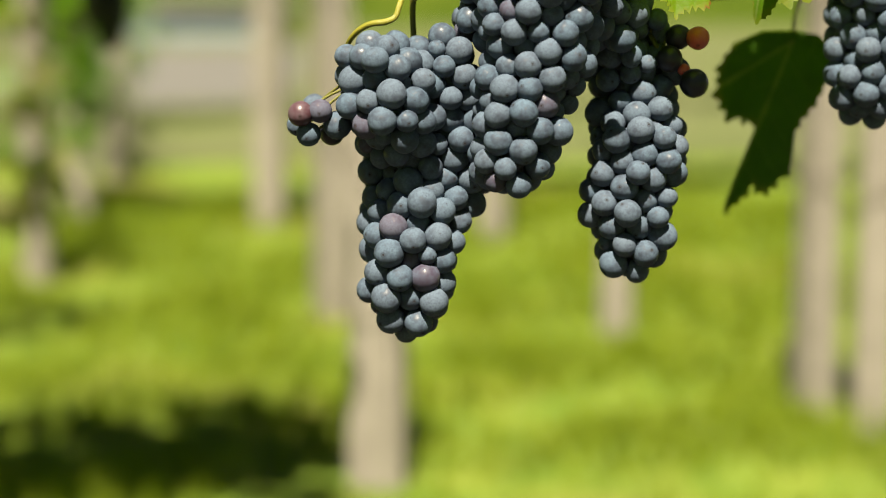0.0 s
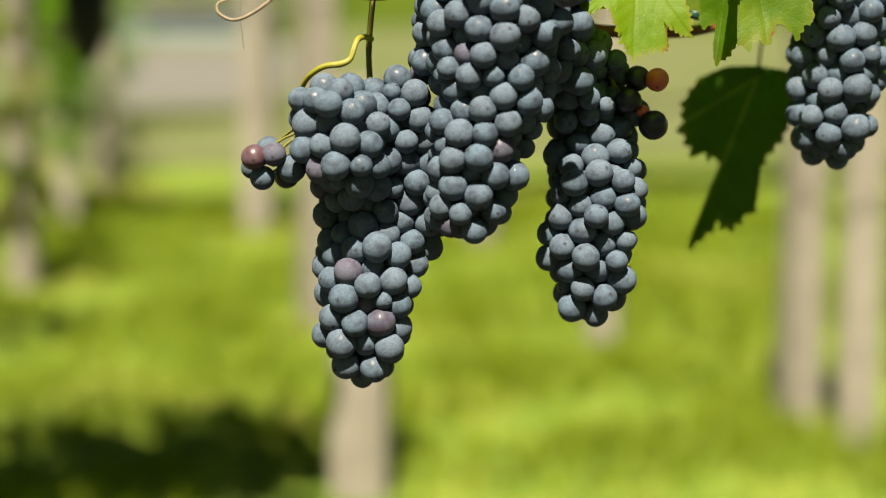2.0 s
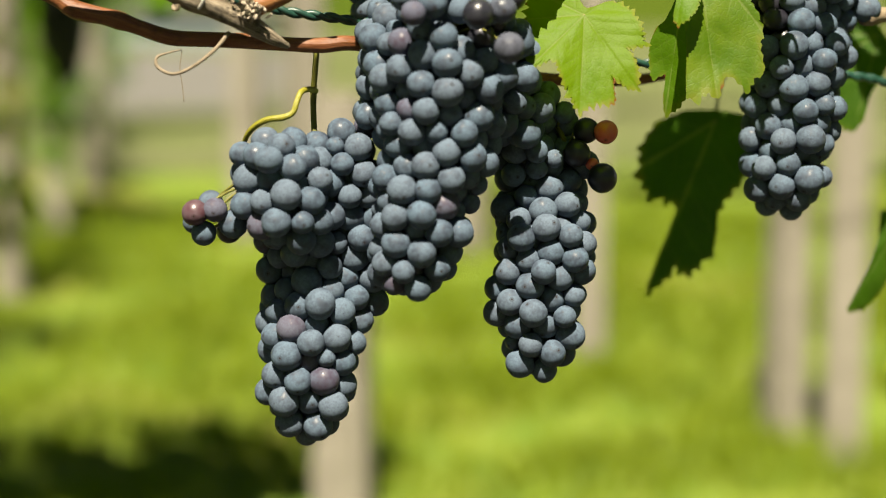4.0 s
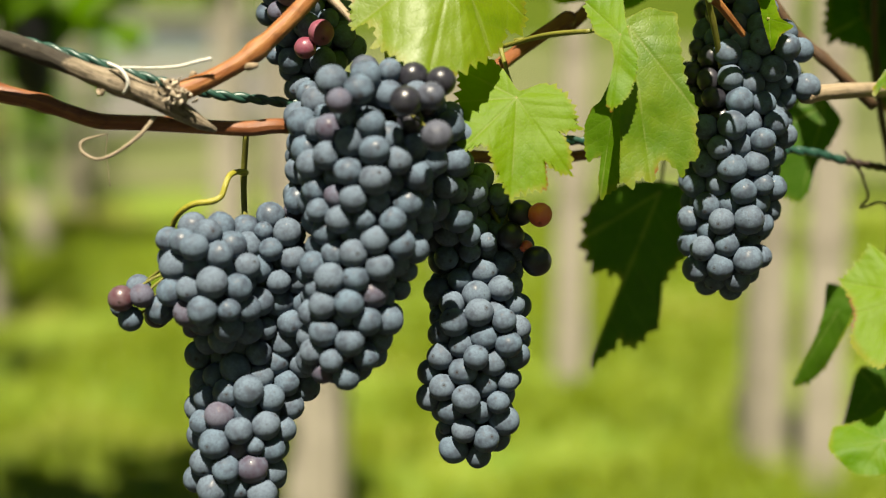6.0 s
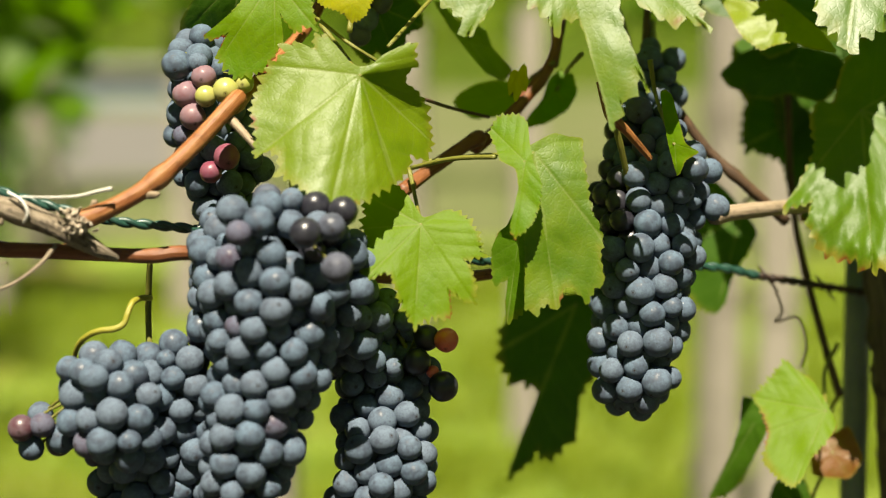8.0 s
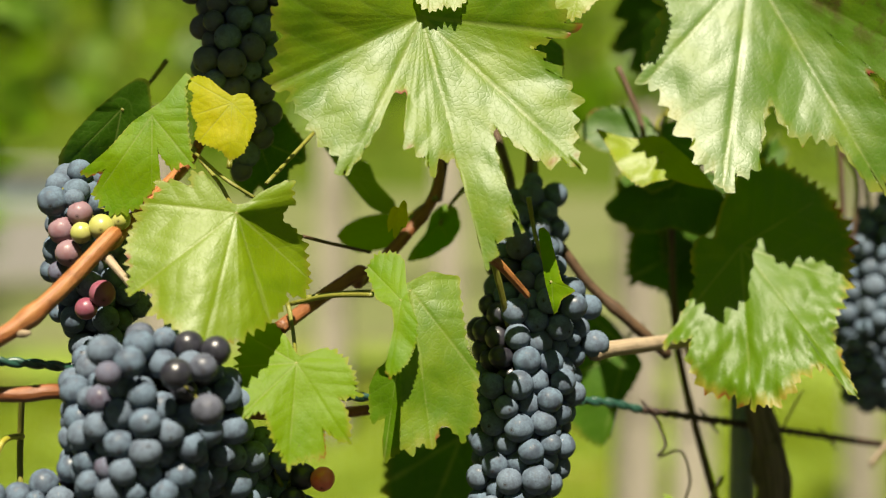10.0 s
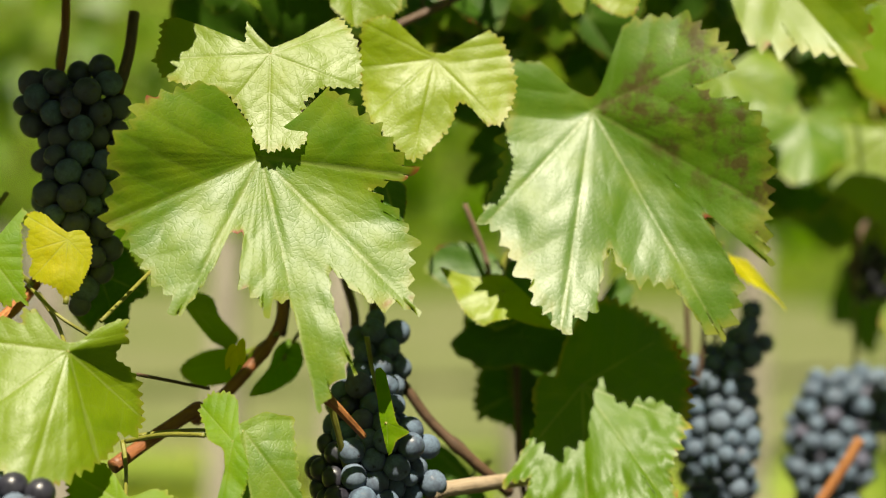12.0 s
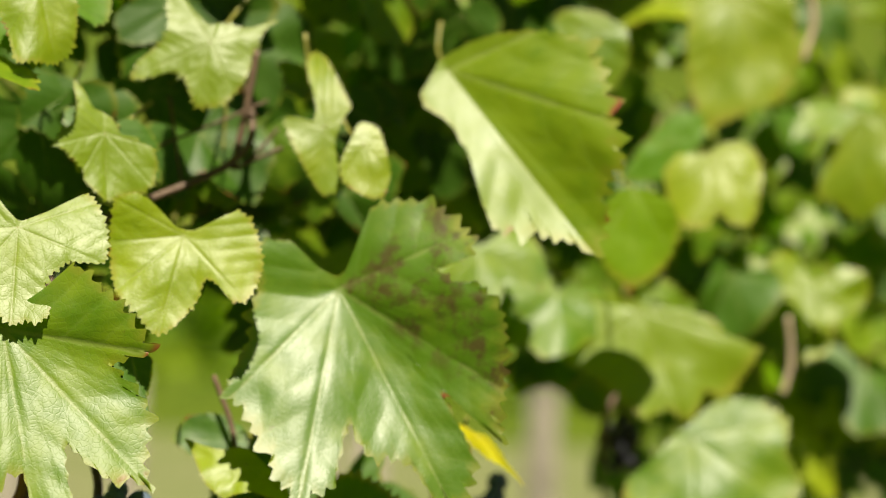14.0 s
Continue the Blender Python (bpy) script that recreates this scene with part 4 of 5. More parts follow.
tube("bud", [(-0.0104, 0.9470, 1.0072), (-0.0067, 0.9440, 1.0076), (-0.0041, 0.9430, 1.0082)], [.0021, .0018, .0010], K_PALE, vine)
tube("bud", [(-0.0374, 0.9450, 1.0019), (-0.0364, 0.9440, 1.0039), (-0.0361, 0.9440, 1.0051)], [.0018, .0017, .0012], K_PALE, vine)
tube("spur", [(0.0286, 0.9780, 1.0436), (0.0363, 0.9700, 1.0363), (0.0446, 0.9650, 1.0272)], [.0026, .002, .0016], K_PALE, vine)
rng = np.random.default_rng(3)
knot = Vector((-0.0457, 0.9360, 0.9955))
for i in range(90):
    up = rng.uniform(-1, 1)
    d = Vector((rng.normal() * 0.0026 - 0.0034 * up, -abs(rng.normal()) * 0.0014, up * 0.0056))
    way = (Vector(rng.normal(size=3)) + Vector((0.4, -0.5, 0.2))).normalized() * rng.uniform(0.0010, 0.0026)
    curl = Vector(rng.normal(size=3)).normalized() * 0.0009
    tube("bark_flake", [tuple(knot + d), tuple(knot + d + way + curl), tuple(knot + d + way * 1.9)], [.0005, rng.uniform(.0006, .0012), .0003], K_FRAY if i % 4 else K_DRY, vine, sides=6, per=3, wobble=0.6, seed=i)
# canes behind the leaves
tube("cane", [(0.3439, 1.1000, 0.9797), (0.3177, 1.0900, 1.0019), (0.2941, 1.0900, 1.0232), (0.2738, 1.0900, 1.0493), (0.2519, 1.1000, 1.0720), (0.2491, 1.1200, 1.0899), (0.2302, 1.1400, 1.1513)], [.0034, .0032, .0030, .003, .003, .0028, .0026], K_BROWN, vine, "brown cane", nodes=(0.2, 0.45), wobble=0.08)
tube("cane", [(0.3755, 1.1200, 0.9918), (0.3511, 1.0900, 0.9897), (0.3201, 1.0550, 0.9907), (0.2880, 1.0300, 0.9893)], [.0046, .0044, .0044, .0046], K_PALE, vine, "dry pale cane with a cut end", nodes=(0.97,), wobble=0.12)
tube("cane", [(0.1155, 1.0300, 1.0020), (0.1348, 1.0500, 1.0150), (0.1590, 1.0600, 1.0305), (0.1601, 1.0700, 1.0253), (0.1862, 1.0800, 1.0507), (0.2063, 1.0900, 1.0831), (0.1975, 1.1100, 1.1294)], [.0042, .0040, .0038, .0038, .0036, .0032, .003], K_RED, vine, "red-brown cane", nodes=(0.3, 0.62), wobble=0.06)
tube("shoot", [(0.3545, 1.1500, 1.0590), (0.3571, 1.1500, 1.0065), (0.3630, 1.1500, 0.9642), (0.3758, 1.1400, 0.9091), (0.3865, 1.1300, 0.8686)], [.0022, .0022, .0022, .0024, .0026], K_BROWN, vine, "thin brown shoot", nodes=(0.3, 0.6))
tube("shoot", [(0.2198, 0.9900, 1.0631), (0.2247, 0.9850, 1.0471), (0.2349, 0.9900, 1.0365), (0.2482, 1.0000, 1.0224)], [.0022, .0030, .0024, .0018], K_ORANGE, vine, nodes=(0.35,))
tube("shoot", [(0.2079, 1.1200, 1.0708), (0.2113, 1.1000, 1.1048), (0.2170, 1.1100, 1.1482), (0.2244, 1.1400, 1.2285), (0.3281, 1.1600, 1.2926), (0.3351, 1.1800, 1.3446)], .0026, K_BROWN, vine, "brown shoot", nodes=(0.3, 0.6))
tube("shoot", [(0.2661, 1.1200, 1.1602), (0.2606, 1.1100, 1.0857), (0.2586, 1.1100, 1.0388)], .0022, K_BROWN, vine)
tube("shoot", [(0.4747, 1.2000, 1.1096), (0.4766, 1.2000, 1.0798), (0.4779, 1.2000, 1.0574)], .0018, K_BROWN, vine)
tube("shoot", [(0.3186, 1.1400, 1.1520), (0.3303, 1.1300, 1.1210), (0.3330, 1.1200, 1.0972)], .0018, K_BROWN, vine)
tube("shoot", [(0.0805, 1.0800, 1.2680), (0.0809, 1.0700, 1.2348), (0.0782, 1.0600, 1.2053)], .0024, K_RED, vine)
tube("shoot", [(0.1186, 1.0800, 1.2537), (0.1167, 1.0700, 1.2300), (0.1118, 1.0600, 1.2066)], .0032, K_BROWN, vine)
tube("shoot", [(0.4902, 1.2200, 1.0373), (0.4933, 1.2200, 1.0826), (0.4813, 1.2200, 1.1051)], .0016, K_BROWN, vine)
tube("shoot", [(0.6627, 1.4000, 1.0971), (0.6663, 1.4000, 1.1421), (0.7055, 1.4200, 1.2077), (0.7342, 1.4500, 1.3142)], .003, K_BROWN, vine)

# tendrils
tube("tendril", [(-0.0148, 0.9820, 0.9508), (-0.0179, 0.9720, 0.9522), (-0.0213, 0.9640, 0.9511), (-0.0232, 0.9600, 0.9464), (-0.0253, 0.9580, 0.9408), (-0.0304, 0.9570, 0.9383), (-0.0380, 0.9580, 0.9373), (-0.0446, 0.9610, 0.9340), (-0.0498, 0.9660, 0.9287), (-0.0532, 0.9720, 0.9213)], [.0017, .0016, .0016, .0016, .0016, .0018, .0017, .0016, .0015, .0013], K_LIME, vine, "curling yellow-green tendril", per=6, sides=8)
tube("tendril", [(-0.0561, 0.9450, 0.9824), (-0.0633, 0.9400, 0.9735), (-0.0743, 0.9380, 0.9652), (-0.0841, 0.9380, 0.9616), (-0.0920, 0.9400, 0.9650), (-0.0926, 0.9420, 0.9699), (-0.0867, 0.9450, 0.9722), (-0.0814, 0.9500, 0.9734)], [.0012, .0011, .0010, .0009, .0009, .0008, .0005, .0003], K_DRY, vine, "dry curled beige tendril", per=6, sides=8)
tube("tendril", [(-0.0809, 0.9500, 0.9734), (-0.0822, 0.9500, 0.9640), (-0.0813, 0.9500, 0.9568), (-0.0804, 0.9500, 0.9468)], .00022, K_DRY, vine, sides=5)
tube("tendril", [(-0.0828, 0.9400, 0.9968), (-0.0832, 0.9390, 0.9946), (-0.0813, 0.9380, 0.9942), (-0.0807, 0.9380, 0.9964)], .0012, K_DRY, vine, sides=6)
tube("tendril", [(0.3406, 1.1100, 0.9383), (0.3451, 1.1100, 0.9247), (0.3412, 1.1100, 0.9179), (0.3547, 1.1100, 0.9206), (0.3603, 1.1100, 0.9041), (0.3573, 1.1100, 0.8904)], .0008, K_DRY, vine, sides=6)

# the trunk at the stake
tube("trunk", [(0.4361, 1.1600, 0.7272), (0.4301, 1.1500, 0.8031), (0.4220, 1.1400, 0.8656), (0.4153, 1.1350, 0.9097), (0.4063, 1.1300, 0.9455), (0.3969, 1.1300, 0.9803), (0.3666, 1.1200, 0.9865)], [.014, .012, .0105, .0095, .0085, .006, .005], K_TRUNK, vine, "dark shaggy vine trunk", nodes=(0.62,), wobble=0.45, sides=18)
tube("trunk", [tuple(Vector((0.4361, 1.1600, 0.7272)) + Vector((0.02, 0.02, -z))) for z in (-0.01, 0.3, 0.6, 0.95)], [.014, .016, .019, .026], K_TRUNK, vine, wobble=0.4, sides=16)

stake_foot = Vector((0.4068, 1.1700, 0.9402))
stake = thing("stake", "grey-green painted steel stake beside the vine trunk", "stake", (stake_foot.x, stake_foot.y, 0))
tube("shaft", [(stake_foot.x, stake_foot.y, z) for z in (-0.1, 0.4, 0.8, stake_foot.z + 0.02)], .0085, M_STAKE, stake, sides=12, per=3)

# the trellis wire: two twisted strands, green coated, then bare and barbed past the stake
wire = thing("trellis_wire", "twisted green plastic-coated trellis wire", "wire", (0.0064, 0.9750, 0.9868))
W1, W2 = Vector((0.0100, 0.9770, 0.9872)), Vector((0.2881, 1.0850, 0.9551))
W3 = Vector((0.3291, 1.1050, 0.9467))
W9 = Vector((0.4829, 1.1900, 0.9144))
left_line = [Vector((-0.4600, 0.9900, 1.1100)), Vector((-0.1264, 0.9550, 1.0210)), Vector((-0.0723, 0.9540, 1.0046)), Vector((-0.0307, 0.9610, 0.9934))]
for s in range(2):
    def strand(line, pitch, rad):
        pts = glide(line, 60)
        run = np.r_[0, np.cumsum(np.linalg.norm(np.diff(pts, axis=0), axis=1))]
        out = []
        for q, l in zip(pts, run):
            a = l / pitch * 2 * math.pi + s * math.pi
            out.append((q[0], q[1] + rad * math.cos(a), q[2] + rad * math.sin(a)))
        return out
    tube("strand", strand(left_line + [W1, W1.lerp(W2, 0.5) - Vector((0, 0, 0.006)), W2, W3], 0.020, .0011), .0018, M_WIRE, wire, sides=7, per=1)
    tube("strand", strand([W3, W3.lerp(W9, 0.5), W9, W9 + (W9 - W3)], 0.016, .0012), .0015, M_STEEL, wire, "rusty bare strand", sides=6, per=1)
for k, u in enumerate((0.04, 0.30, 0.62, 0.88)):
    c = W3.lerp(W9, u)
    tube("barb", [tuple(c + Vector((-0.006, -0.001, 0.007))), tuple(c), tuple(c + Vector((0.007, 0.001, -0.009)))], [.0005, .0010, .0005], M_STEEL, wire, sides=6)
tie = thing("twine_tie", "white paper twine knotted round the grey cane", "twine", (-0.0676, 0.9370, 1.0018))
tube("loop", [(-0.0777, 0.9375, 1.0094), (-0.0708, 0.9340, 1.0061), (-0.0675, 0.9330, 1.0009), (-0.0680, 0.9340, 0.9972), (-0.0706, 0.9380, 0.9943)], [.0008, .0009, .0009, .0009, .0007], M_TWINE, tie, sides=8)
tube("loose_end", [(-0.0729, 0.9380, 1.0066), (-0.0697, 0.9360, 1.0072), (-0.0558, 0.9360, 1.0070), (-0.0431, 0.9350, 1.0077), (-0.0347, 0.9350, 1.0097), (-0.0262, 0.9340, 1.0116)], [.0006, .0006, .0006, .0008, .0009, .0010], M_TWINE, tie, sides=8)

# leaves that can be told apart, and a few unseen ones added for shade
leaf(vine, (0.0949, 0.9740, 1.0666), (0.0785, 0.9717, 0.9979), (0.038, -0.999, 0.025), L_MAIN, 1, (0.0719, 1.0500, 1.0937), "broad green leaf with toothed rim", lean=(0, 0.58), outline=ROUND, rings=22, points=420, pleat=((-180, .2), (-140, .35), (-112, .1), (-88, -.55), (-64, -.85), (-46, -.6), (-34, -.08), (-15, .02), (0, -.02), (25, .02), (58, .0), (85, .05), (110, .2), (150, .25), (180, .2)))
leaf(vine, (0.1259, 0.9620, 0.9910), (0.1220, 0.9562, 0.9384), (0.004, -0.994, 0.108), L_FRESH, 2, (0.1204, 1.0300, 1.0155), "small fresh light-green leaf", lean=(0, 0.5), outline=SHARP, rings=18, points=360, tooth=1.3)
leaf(vine, (0.1843, 0.9750, 1.0270), (0.1957, 0.9688, 0.9457), (-0.060, -0.996, 0.068), L_MAIN, 3, (0.1281, 1.0300, 1.0186), "folded light-green leaf hanging from its stalk", lean=(-0.1, 0.35), outline=FOLDED, rings=16, points=300, tooth=.7)
leaf(vine, (0.1789, 0.9850, 0.9923), (0.1709, 0.9796, 0.9367), (-0.053, -0.993, 0.104), L_MAIN, 33, None, "", lean=(0.5, 0.1), outline=SLIVER, rings=14, points=220, tooth=.7)
leaf(vine, (0.1787, 0.9620, 1.0230), (0.1727, 0.9595, 0.9840), (-0.054, -0.996, 0.073), L_FRESH, 31, (0.1805, 0.9850, 1.0241), "", lean=(0.2, 0.5), outline=FLAP, rings=14, points=260, tooth=.8)
# its shade is put into the dark leaf colour
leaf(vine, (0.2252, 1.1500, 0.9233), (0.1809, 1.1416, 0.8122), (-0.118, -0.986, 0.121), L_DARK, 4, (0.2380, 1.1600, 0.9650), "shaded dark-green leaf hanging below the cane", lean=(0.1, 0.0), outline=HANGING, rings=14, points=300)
leaf(vine, (0.1903, 1.0000, 1.1694), (0.2230, 1.0071, 1.0410), (-0.030, -0.998, -0.063), L_GLOSS, 5, (0.1981, 1.0900, 1.1638), "large glossy green leaf with red-tipped teeth", lean=(0, 0.6), outline=SPLIT, rings=26, points=560, wave=.02, droop=.04, pleat=((-180, .5), (-126, .56), (-85, .46), (-68, .2), (-52, .02), (-33, .04), (-16, -.04), (0, -.02), (16, -.13), (30, .0), (60, .02), (84, .04), (100, .34), (118, .52), (158, .58), (180, .5)))
leaf(vine, (0.3844, 1.0780, 1.2066), (0.3685, 1.0890, 1.0810), (-0.171, -0.983, -0.065), L_STAIN, 6, (0.4088, 1.1700, 1.2063), "large glossy green leaf with a brown-stained half", lean=(0, 0.6), outline=BROAD, rings=26, points=560, wave=.02, droop=.04, pleat=((-180, .5), (-140, .52), (-100, .45), (-76, .2), (-60, -.05), (-44, -.12), (-32, -.14), (-14, .0), (0, .01), (40, .01), (70, .05), (88, .2), (104, .4), (140, .5), (180, .5)))
leaf(vine, (0.1946, 1.0160, 1.2258), (0.1947, 1.0217, 1.1743), (-0.017, -0.994, -0.109), L_PALE, 7, (0.2075, 1.1500, 1.2323), "pale green leaf lit from above", lean=(0, 0.6), outline=TONGUE, rings=20, points=420, wave=.04, droop=.05)
leaf(vine, (0.2882, 1.0550, 1.2308), (0.2777, 1.0625, 1.1739), (-0.109, -0.988, -0.109), L_PALE, 8, (0.3055, 1.1500, 1.2275), "light-green leaf", lean=(0, 0.65), outline=OPEN, rings=20, points=380, tooth=.8, pleat=((-180, .3), (-140, .35), (-100, .1), (-60, .0), (-30, -.1), (0, .02), (40, .0), (75, .05), (100, .3), (140, .45), (180, .3)))
leaf(vine, (0.3831, 1.0850, 1.0455), (0.3888, 1.0789, 0.9541), (-0.227, -0.973, 0.050), L_EDGE, 9, (0.3848, 1.1600, 1.0765), "crumpled leaf, half in shade, with rusty rim", lean=(0, 0.6), outline=WEDGE, rings=22, points=420, crumple=.024, droop=.05, wave=.08)
leaf(vine, (0.3335, 1.0750, 1.0997), (0.3225, 1.0771, 1.0794), (-0.184, -0.983, -0.001), L_PALE, 10, (0.3520, 1.1500, 1.1250), "green leaf lit from above", lean=(0, 0.75), outline=SPREAD, rings=14, points=240)
# darker leaf colour carries the shade under the leaf above
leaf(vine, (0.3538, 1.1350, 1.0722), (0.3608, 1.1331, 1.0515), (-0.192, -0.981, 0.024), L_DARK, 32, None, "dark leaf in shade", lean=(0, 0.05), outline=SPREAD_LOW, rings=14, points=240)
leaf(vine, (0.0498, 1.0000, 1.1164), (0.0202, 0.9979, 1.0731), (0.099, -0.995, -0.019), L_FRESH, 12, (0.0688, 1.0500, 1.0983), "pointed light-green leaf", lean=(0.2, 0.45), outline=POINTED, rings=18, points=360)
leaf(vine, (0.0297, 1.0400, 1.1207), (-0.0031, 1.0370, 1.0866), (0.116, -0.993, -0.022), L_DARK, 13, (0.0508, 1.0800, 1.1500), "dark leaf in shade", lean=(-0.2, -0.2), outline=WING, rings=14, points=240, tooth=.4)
leaf(vine, (0.0913, 1.0000, 1.1234), (0.0894, 1.0007, 1.0935), (0.056, -0.998, -0.026), L_YELLOW, 14, (0.0883, 1.0300, 1.0891), "small yellowing leaf", lean=(0, 0.45), outline=SHIELD, rings=18, points=320, droop=.25, tooth=.8)
leaf(vine, (0.4626, 1.1500, 1.3599), (0.5638, 1.1486, 1.2482), (-0.222, -0.957, -0.189), L_GLOSS, 27, (0.4720, 1.2200, 1.4073), "broad green leaf, half in shade", lean=(-0.05, 0.75), outline=LONG, rings=20, points=420, droop=.03, pleat=((-180, .3), (-120, .6), (-60, .62), (-30, .45), (-12, .1), (0, .02), (20, .02), (60, .0), (120, .1), (180, .3)))
leaf(vine, (0.3033, 1.1250, 1.3595), (0.2969, 1.1338, 1.3188), (-0.091, -0.976, -0.197), L_PALE, 28, (0.3377, 1.2000, 1.4138), "pale green leaf with long teeth", lean=(0, 0.6), outline=JAG, rings=18, points=360, tooth=1.5)
leaf(vine, (0.2407, 1.0950, 1.2931), (0.2451, 1.1007, 1.2524), (-0.037, -0.989, -0.144), L_PALE, 29, (0.2708, 1.1400, 1.3216), "small yellow-green leaf", lean=(0, 0.5), outline=CREASED, rings=18, points=360, fold=.25)
leaf(vine, (0.3784, 1.1250, 1.3118), (0.3799, 1.1316, 1.2690), (-0.157, -0.975, -0.155), L_PALE, 30, (0.3694, 1.1700, 1.3799), "narrow light-green leaf", lean=(0, 0.5), outline=STRAP, rings=14, points=300)
leaf(vine, (0.4019, 1.1120, 1.3010), (0.4097, 1.1156, 1.2673), (-0.180, -0.973, -0.146), L_PALE, 44, (0.3909, 1.1500, 1.3331), "", lean=(0, 0.55), outline=SPADE, rings=14, points=260)
leaf(vine, (0.1975, 1.0700, 1.3727), (0.2094, 1.0799, 1.3291), (0.003, -0.976, -0.219), L_PALE, 45, (0.2300, 1.1400, 1.4200), "", lean=(0, 0.5), outline=CORNER, rings=14, points=260)
leaf(vine, (0.7183, 1.3200, 1.3449), (0.7201, 1.3282, 1.2891), (-0.366, -0.919, -0.147), L_PALE, 50, (0.7283, 1.3800, 1.3749), "green leaf further along the row", lean=(0, 0.5), outline=BLUR_A, rings=12, points=200)
leaf(vine, (0.6365, 1.2700, 1.3067), (0.6404, 1.2787, 1.2327), (-0.327, -0.936, -0.127), L_FRESH, 51, (0.6465, 1.3300, 1.3367), "green leaf further along the row", lean=(0, 0.35), outline=BLUR_B, rings=12, points=200)
leaf(vine, (0.6680, 1.3400, 1.2217), (0.7054, 1.3321, 1.1379), (-0.334, -0.941, -0.060), L_PALE, 52, (0.6780, 1.4000, 1.2517), "green leaf further along the row", lean=(0, 0.45), outline=BLUR_C, rings=12, points=220)
leaf(vine, (0.7004, 1.3000, 1.1241), (0.7044, 1.2976, 1.0414), (-0.364, -0.931, 0.010), L_GLOSS, 53, (0.7104, 1.3600, 1.1541), "green leaf further along the row", lean=(0, 0.45), outline=BLUR_D, rings=12, points=220)
leaf(vine, (0.7568, 1.3800, 1.4905), (0.7513, 1.4099, 1.3845), (-0.369, -0.900, -0.234), L_PALE, 54, (0.7668, 1.4400, 1.5205), "green leaf further along the row", lean=(0, 0.5), outline=BLUR_E, rings=12, points=200)
leaf(vine, (0.8875, 1.4000, 1.4022), (0.8910, 1.4152, 1.3141), (-0.440, -0.882, -0.170), L_PALE, 55, (0.8975, 1.4600, 1.4322), "green leaf further along the row", lean=(0, 0.45), outline=BLUR_F, rings=12, points=200)
leaf(vine, (0.8449, 1.4000, 1.2452), (0.8520, 1.3991, 1.2137), (-0.423, -0.904, -0.071), L_PALE, 56, (0.8549, 1.4600, 1.2752), "green leaf further along the row", lean=(0, 0.45), outline=BLUR_G, rings=12, points=200)
leaf(vine, (0.6122, 1.3000, 1.4271), (0.6277, 1.3049, 1.3837), (-0.300, -0.930, -0.211), L_MAIN, 57, (0.6222, 1.3600, 1.4571), "green leaf further along the row", lean=(0, 0.45), outline=BLUR_H, rings=12, points=200)
leaf(vine, (0.6990, 1.3600, 1.3601), (0.6765, 1.3741, 1.3257), (-0.345, -0.926, -0.154), L_FRESH, 58, (0.7090, 1.4200, 1.3901), "green leaf further along the row", lean=(0, 0.45), outline=BLUR_I, rings=12, points=200)
leaf(vine, (0.3629, 1.0700, 0.8717), (0.3443, 1.0669, 0.8279), (-0.252, -0.952, 0.175), L_FRESH, 20, (0.3845, 1.1300, 0.9012), "light-green leaf with a reddened edge", lean=(-0.15, 0.5), outline=EDGED, rings=16, points=320)
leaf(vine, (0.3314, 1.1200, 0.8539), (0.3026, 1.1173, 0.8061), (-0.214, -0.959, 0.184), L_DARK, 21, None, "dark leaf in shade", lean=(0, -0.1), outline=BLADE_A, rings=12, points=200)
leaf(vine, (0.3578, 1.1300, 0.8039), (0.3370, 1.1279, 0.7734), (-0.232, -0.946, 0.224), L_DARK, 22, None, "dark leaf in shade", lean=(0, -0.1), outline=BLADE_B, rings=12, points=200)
leaf(vine, (0.3465, 1.0600, 0.7869), (0.3302, 1.0583, 0.7655), (-0.236, -0.938, 0.253), L_FRESH, 23, (0.3900, 1.1300, 0.8400), "light-green leaf low on the vine", lean=(0, 0.5), outline=LOW, rings=14, points=240)
leaf(vine, (0.3751, 1.1000, 0.8404), (0.3636, 1.1001, 0.8259), (-0.255, -0.947, 0.197), L_RED, 24, (0.3900, 1.1400, 0.8700), "reddened leaf edge low on the vine", lean=(0, 0.3), outline=RED, rings=12, points=200)
leaf(vine, (0.2587, 0.9850, 1.0309), (0.2599, 0.9838, 1.0141), (-0.138, -0.988, 0.062), L_FRESH, 17, (0.2502, 1.0200, 1.0746), "narrow leaf seen edge-on", lean=(0.6, 0.2), outline=NARROW, rings=12, points=220, tooth=.8)
leaf(vine, (0.1820, 1.1200, 1.0537), (0.1474, 1.1211, 1.0494), (-0.036, -0.998, 0.042), L_FRESH, 15, (0.2036, 1.0800, 1.0727), "small green leaf in half shade", lean=(0, 0.3), outline=SMALL_A, rings=12, points=220, tooth=.6)
leaf(vine, (0.2085, 1.1120, 1.0565), (0.1886, 1.1123, 1.0339), (-0.061, -0.997, 0.040), L_FRESH, 16, (0.2198, 1.0800, 1.0778), "", lean=(0, 0.3), outline=SMALL_B, rings=12, points=220, tooth=.6)
leaf(vine, (0.1564, 1.1100, 1.0846), (0.1772, 1.1094, 1.0614), (-0.012, -1.000, 0.013), L_MAIN, 39, None, "", lean=(0, 0.3), outline=STRIP, rings=12, points=200)
# added leaf above the view, shading the lower berries of the dark bunch
leaf(vine, (0.085, 1.005, 1.330), (0.095, 0.920, 1.300), (0.0, -0.35, 0.9), L_MAIN, 64, (0.085, 1.05, 1.36), outline=ROUND)
# leaf hung to shade the bunch behind, with shade also in its colour
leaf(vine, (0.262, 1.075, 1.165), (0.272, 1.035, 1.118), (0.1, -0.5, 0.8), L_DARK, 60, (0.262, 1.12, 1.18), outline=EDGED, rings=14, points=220)
